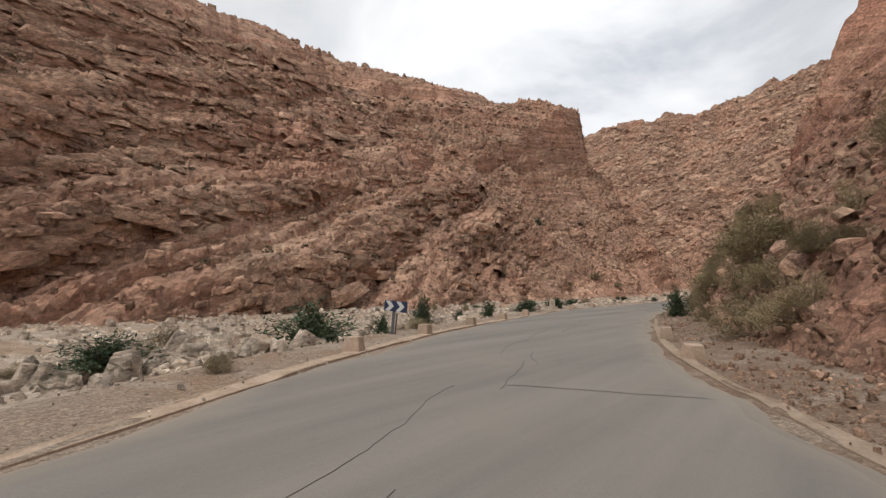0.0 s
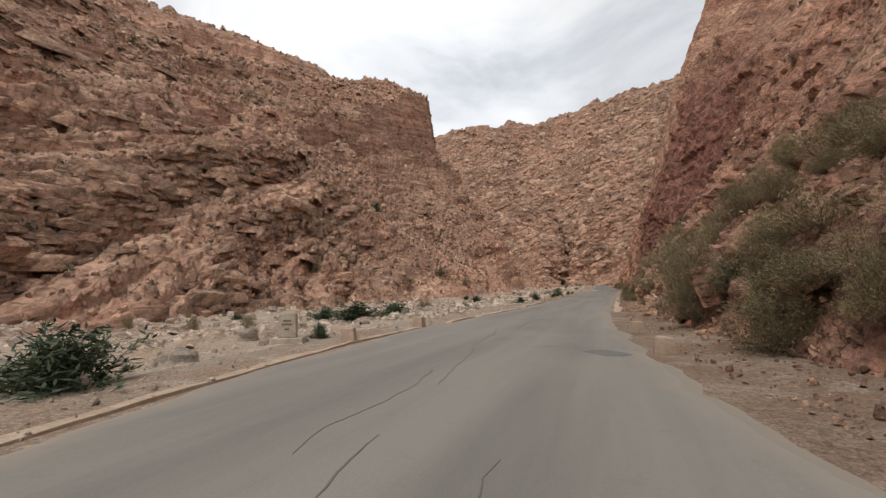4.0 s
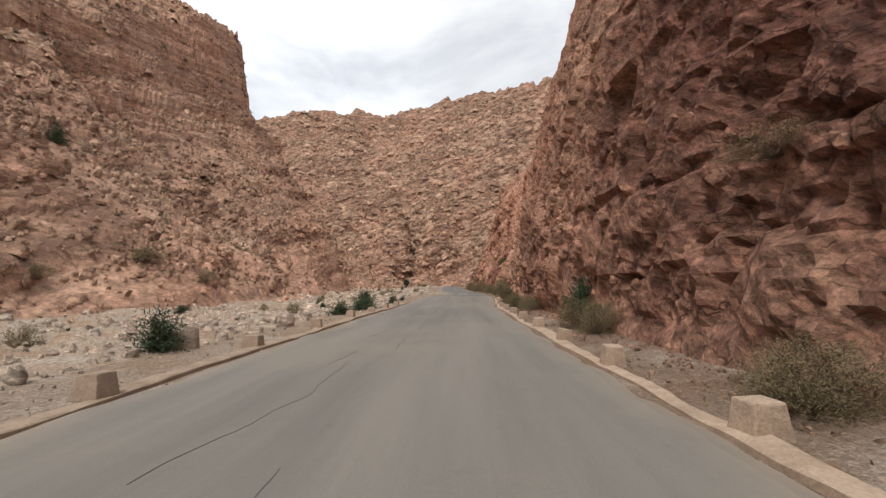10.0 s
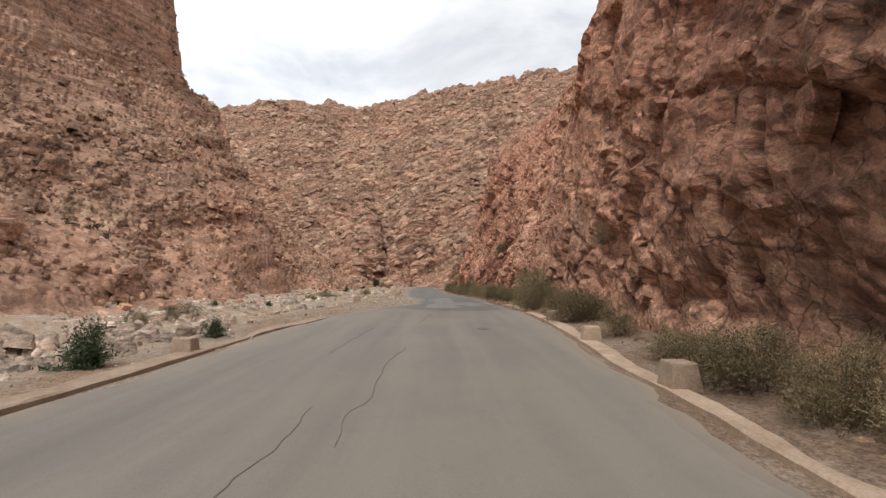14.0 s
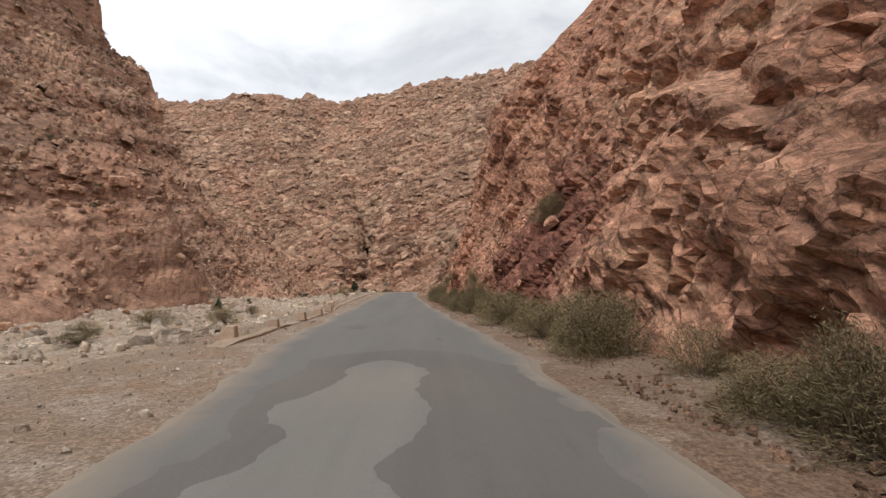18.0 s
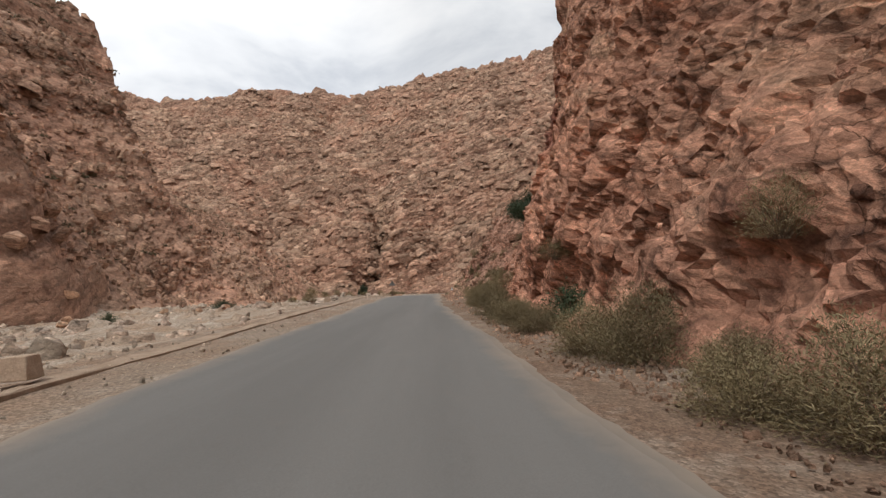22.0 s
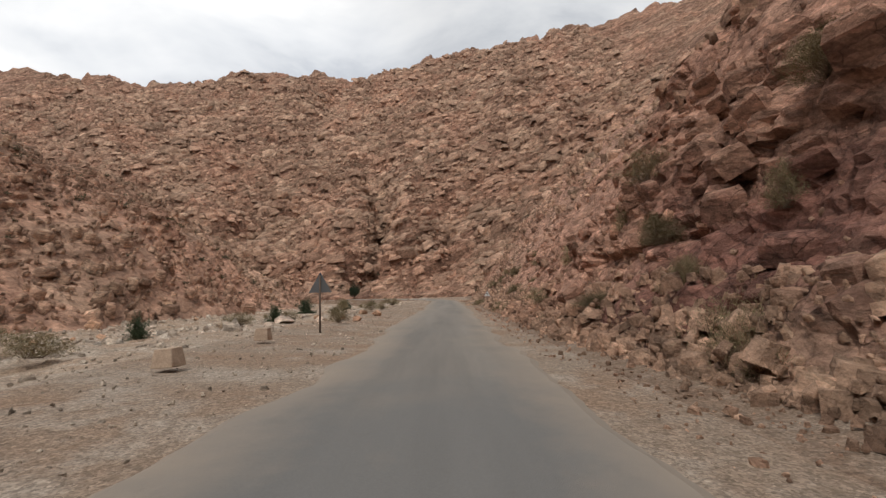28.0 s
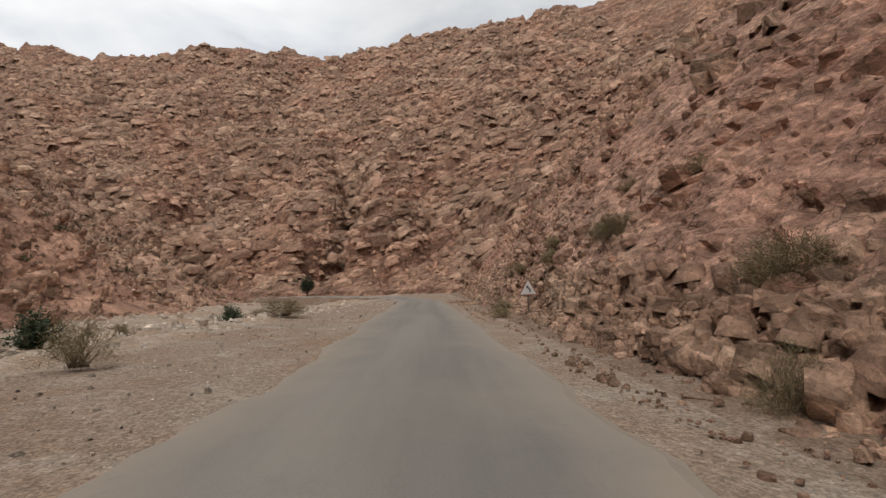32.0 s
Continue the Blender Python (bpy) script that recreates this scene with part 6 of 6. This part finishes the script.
q, nn, r, c = pick(P_LEFT, smooth(D_LEFT, 33, 40) * (D_LEFT < 130) * (0.3 + 0.7 * smooth(fbm(S_LEFT / 20, D_LEFT / 12, 0 * S_LEFT, 3, 751), -0.2, 0.4)), 2000)
clumps("slope_shrubs", q + nn * 0.15, RNG.uniform(0.3, 0.8, 2000) * (1 + 0.006 * (D_LEFT[r, c] - 35)), M_SCRUB, "small dusty shrubs dotted over the rocky slope", "shrubs")
q, nn, r, c = pick(P_FAR, smooth(H_FAR, -1.5, 2) * (S_FAR < 640) * (np.abs(D_FAR - 30) < 150), 420)
clumps("mountain_shrubs", q + nn * 0.3, RNG.uniform(0.7, 1.7, 420), M_SCRUB, "small dark shrubs dotted over the mountainside", "shrubs", 26)


def tree(name, label, height, seed, crown=1.0):
    t = thing(name, label, "tree")
    g = np.random.default_rng(seed)
    bm = bmesh.new()

    def limb(p0, p1, r0, r1, sides=8, steps=5, sway=0.12):
        rings = []
        axis = (p1 - p0)
        side = axis.cross(Vector((0.3, 0.8, 0.1))).normalized()
        up = axis.cross(side).normalized()
        for i in range(steps + 1):
            u = i / steps
            c = p0.lerp(p1, u) + side * (math.sin(u * 3.1) * sway * axis.length * g.uniform(0.4, 1)) * (1 if g.random() > 0.5 else -1) * (0 if i in (0, steps) else 1)
            r = r0 + (r1 - r0) * u
            rings.append([bm.verts.new(c + (side * math.cos(a) + up * math.sin(a)) * r * g.uniform(0.85, 1.15)) for a in (2 * math.pi * k / sides for k in range(sides))])
        for a, b2 in zip(rings, rings[1:]):
            for k in range(sides):
                bm.faces.new((a[k], a[(k + 1) % sides], b2[(k + 1) % sides], b2[k]))
        return p1

    fork = limb(Vector((0, 0, -0.2)), Vector((0.18, 0.05, height * 0.34)), height * 0.05, height * 0.034)
    tips = []
    for k in range(7):
        a = 2 * math.pi * k / 7 + g.uniform(-0.3, 0.3)
        e = fork + Vector((math.cos(a) * 0.30, math.sin(a) * 0.30, g.uniform(0.18, 0.52))) * height * crown
        limb(fork, e, height * 0.022, height * 0.007, 6, 4)
        tips.append(e)
        tips.append(fork.lerp(e, 0.65) + Vector((g.normal(0, 0.05), g.normal(0, 0.05), 0.08)) * height)
    tips.append(fork + Vector((0, 0, height * 0.5)))
    part("trunk", bm, M_BARK, t, "dark gnarled trunk and limbs", True)
    cs = np.array([tuple(p) for p in tips])
    n = 17000
    w = g.integers(0, len(cs), n)
    c = cs[w] + g.normal(0, 1, (n, 3)) * np.array([0.072, 0.072, 0.068]) * height
    way = g.normal(0, 1, (n, 3)) + np.array([0, 0, 0.3])
    way /= np.linalg.norm(way, axis=1, keepdims=True)
    ac = np.cross(way, g.normal(0, 1, (n, 3)))
    ac /= np.linalg.norm(ac, axis=1, keepdims=True)
    L, W = height * 0.021, height * 0.0075
    v = np.stack([c, c + way * L * 0.5 + ac * W, c + way * L, c + way * L * 0.5 - ac * W], 1).reshape(-1, 3)
    quads_part("crown", (v, np.arange(n * 4).reshape(-1, 4)), M_TREE, t, "dense dark green leaves")
    return t


ledge_tree = tree("tree", "dark green tree rooted on a ledge of the cliff", 5.0, 5, 0.85)
ledge_tree.matrix_basis = stand(206.3, -9.0, 3.9, 40)
far_tree = tree("tree", "narrow dark tree at the mouth of a gully", 7.5, 9, 0.8)
far_p = place(374, 33, -3.2)
far_tree.matrix_basis = pose(*far_p, 0, 0, 10) @ Matrix.Diagonal((0.62, 0.62, 1.15, 1))


# ---------------------------------------------------------------- separate blocks and slabs of the nearest rock
def slab_mesh(seed, name, material, sides=7):
    g = random.Random(seed)
    ring = [(2 * math.pi * k / sides + g.uniform(-0.25, 0.25), g.uniform(0.75, 1.15)) for k in range(sides)]
    low = [(math.cos(a) * r * 0.5, math.sin(a) * r * 0.5, -0.5) for a, r in ring]
    mid = [(math.cos(a) * r * 0.5 * g.uniform(0.93, 1.06), math.sin(a) * r * 0.5 * g.uniform(0.93, 1.06), 0.28 + g.uniform(-0.08, 0.08)) for a, r in ring]
    top = [(x * g.uniform(0.6, 0.85), y * g.uniform(0.6, 0.85), 0.5 + g.uniform(-0.1, 0.12)) for x, y, _ in mid]
    f = [(i, (i + 1) % sides, sides + (i + 1) % sides, sides + i) for i in range(sides)] + [(sides + i, sides + (i + 1) % sides, 2 * sides + (i + 1) % sides, 2 * sides + i) for i in range(sides)] + [tuple(range(2 * sides, 3 * sides))]
    me = bpy.data.meshes.new(name)
    me.from_pydata(low + mid + top, [], f)
    me.materials.append(material)
    return me


def strewn_pieces(name, owner, q, up, along, dims, meshes, sink):
    for i in range(len(q)):
        z = Vector(up[i]).normalized()
        x = Vector(along[i])
        x = (x - z * x.dot(z)).normalized()
        y = z.cross(x)
        rot = Matrix((x, y, z)).transposed().to_4x4() @ pose(0, 0, 0, *RNG.normal(0, 7, 3))
        ob = new(name, meshes[i % len(meshes)])
        ob.parent = owner
        ob.matrix_basis = Matrix.Translation(Vector(q[i]) + z * float(dims[i][2] * (0.5 - sink))) @ rot @ Matrix.Diagonal((*[float(v) for v in dims[i]], 1))


CLIFF, SLOPE = bpy.data.objects["cliff_right"], bpy.data.objects["slope_left"]
cliff_meshes = [slab_mesh(900 + k, "block", M_BLOCKS) for k in range(12)]
M_LEDGE = rock_material("pinkish_ledge_blocks", (0.165, 0.086, 0.063), (0.335, 0.193, 0.139), (0.475, 0.305, 0.223), (15, -12, -38), 1.2, depth=0.5, near=True, bodies=MAROON_LOW)
ledge_meshes = [slab_mesh(970 + k, "block", M_LEDGE, 4 + k % 2) for k in range(14)]
slope_meshes = [slab_mesh(940 + k, "slab", M_RUBBLE) for k in range(12)]
q, nn, r, c = pick(P_RIGHT, (Z_RIGHT > 0.6) * (Z_RIGHT < 6) * (S_RIGHT > 60) * (S_RIGHT < 211) * smooth(steepness, 0.3, 0.7), 160)
nn = np.where(np.sum(nn * np.array([-0.78, 0.62, 0.3]), 1, keepdims=True) < 0, -nn, nn)
strewn_pieces("block", CLIFF, q, nn, np.tile(np.array([0.6, 0.75, 0.35]), (len(q), 1)), sizes(len(q), 0.4, 1.0, 0.45, (0.28, 0.42)), cliff_meshes, 0.72)
q, nn, r, c = pick(P_LEFT, (LEDGE + 0.03) * (D_LEFT < 46) * (D_LEFT > 31), 290)
strewn_pieces("slab", SLOPE, q, nn * 0.4 + np.array([0, 0, 0.9]), np.tile(BED_LEFT, (len(q), 1)), sizes(len(q), 1.0, 3.4, 0.35, (0.35, 0.6)), slope_meshes, 0.45)
outward = np.array([-0.78, 0.62, 0.3])
for owner, s0, s1, top, count in (("outcrop_right", 215, 243, 9, 270), ("hillside_end", 243, 290, 12, 295), ("cliff_right", 46, 80, 8, 90), ("cliff_right", 199, 211, 7, 45), ("hillside_right", 6, 46, 7, 200)):
    q, nn, r, c = pick(P_RIGHT, (Z_RIGHT > 0.7) * (Z_RIGHT < top) * ((Z_RIGHT > 2.4) | (np.abs(S_RIGHT - 271) > 7)) * (S_RIGHT > s0) * (S_RIGHT < s1) * np.exp(-Z_RIGHT / 8) * (0.15 + smooth(fbm(S_RIGHT / 5, Z_RIGHT / 3, 0 * S_RIGHT, 3, 761), -0.1, 0.3)), count)
    nn = np.where(np.sum(nn * outward, 1, keepdims=True) < 0, -nn, nn)
    strewn_pieces("block", bpy.data.objects[owner], q, nn * 0.45 + np.array([0, 0, 0.8]), np.tile(np.array([0.6, 0.75, 0.2]), (len(q), 1)), sizes(len(q), 0.4, 1.35, 0.4, (0.4, 0.75)), ledge_meshes, 0.55)
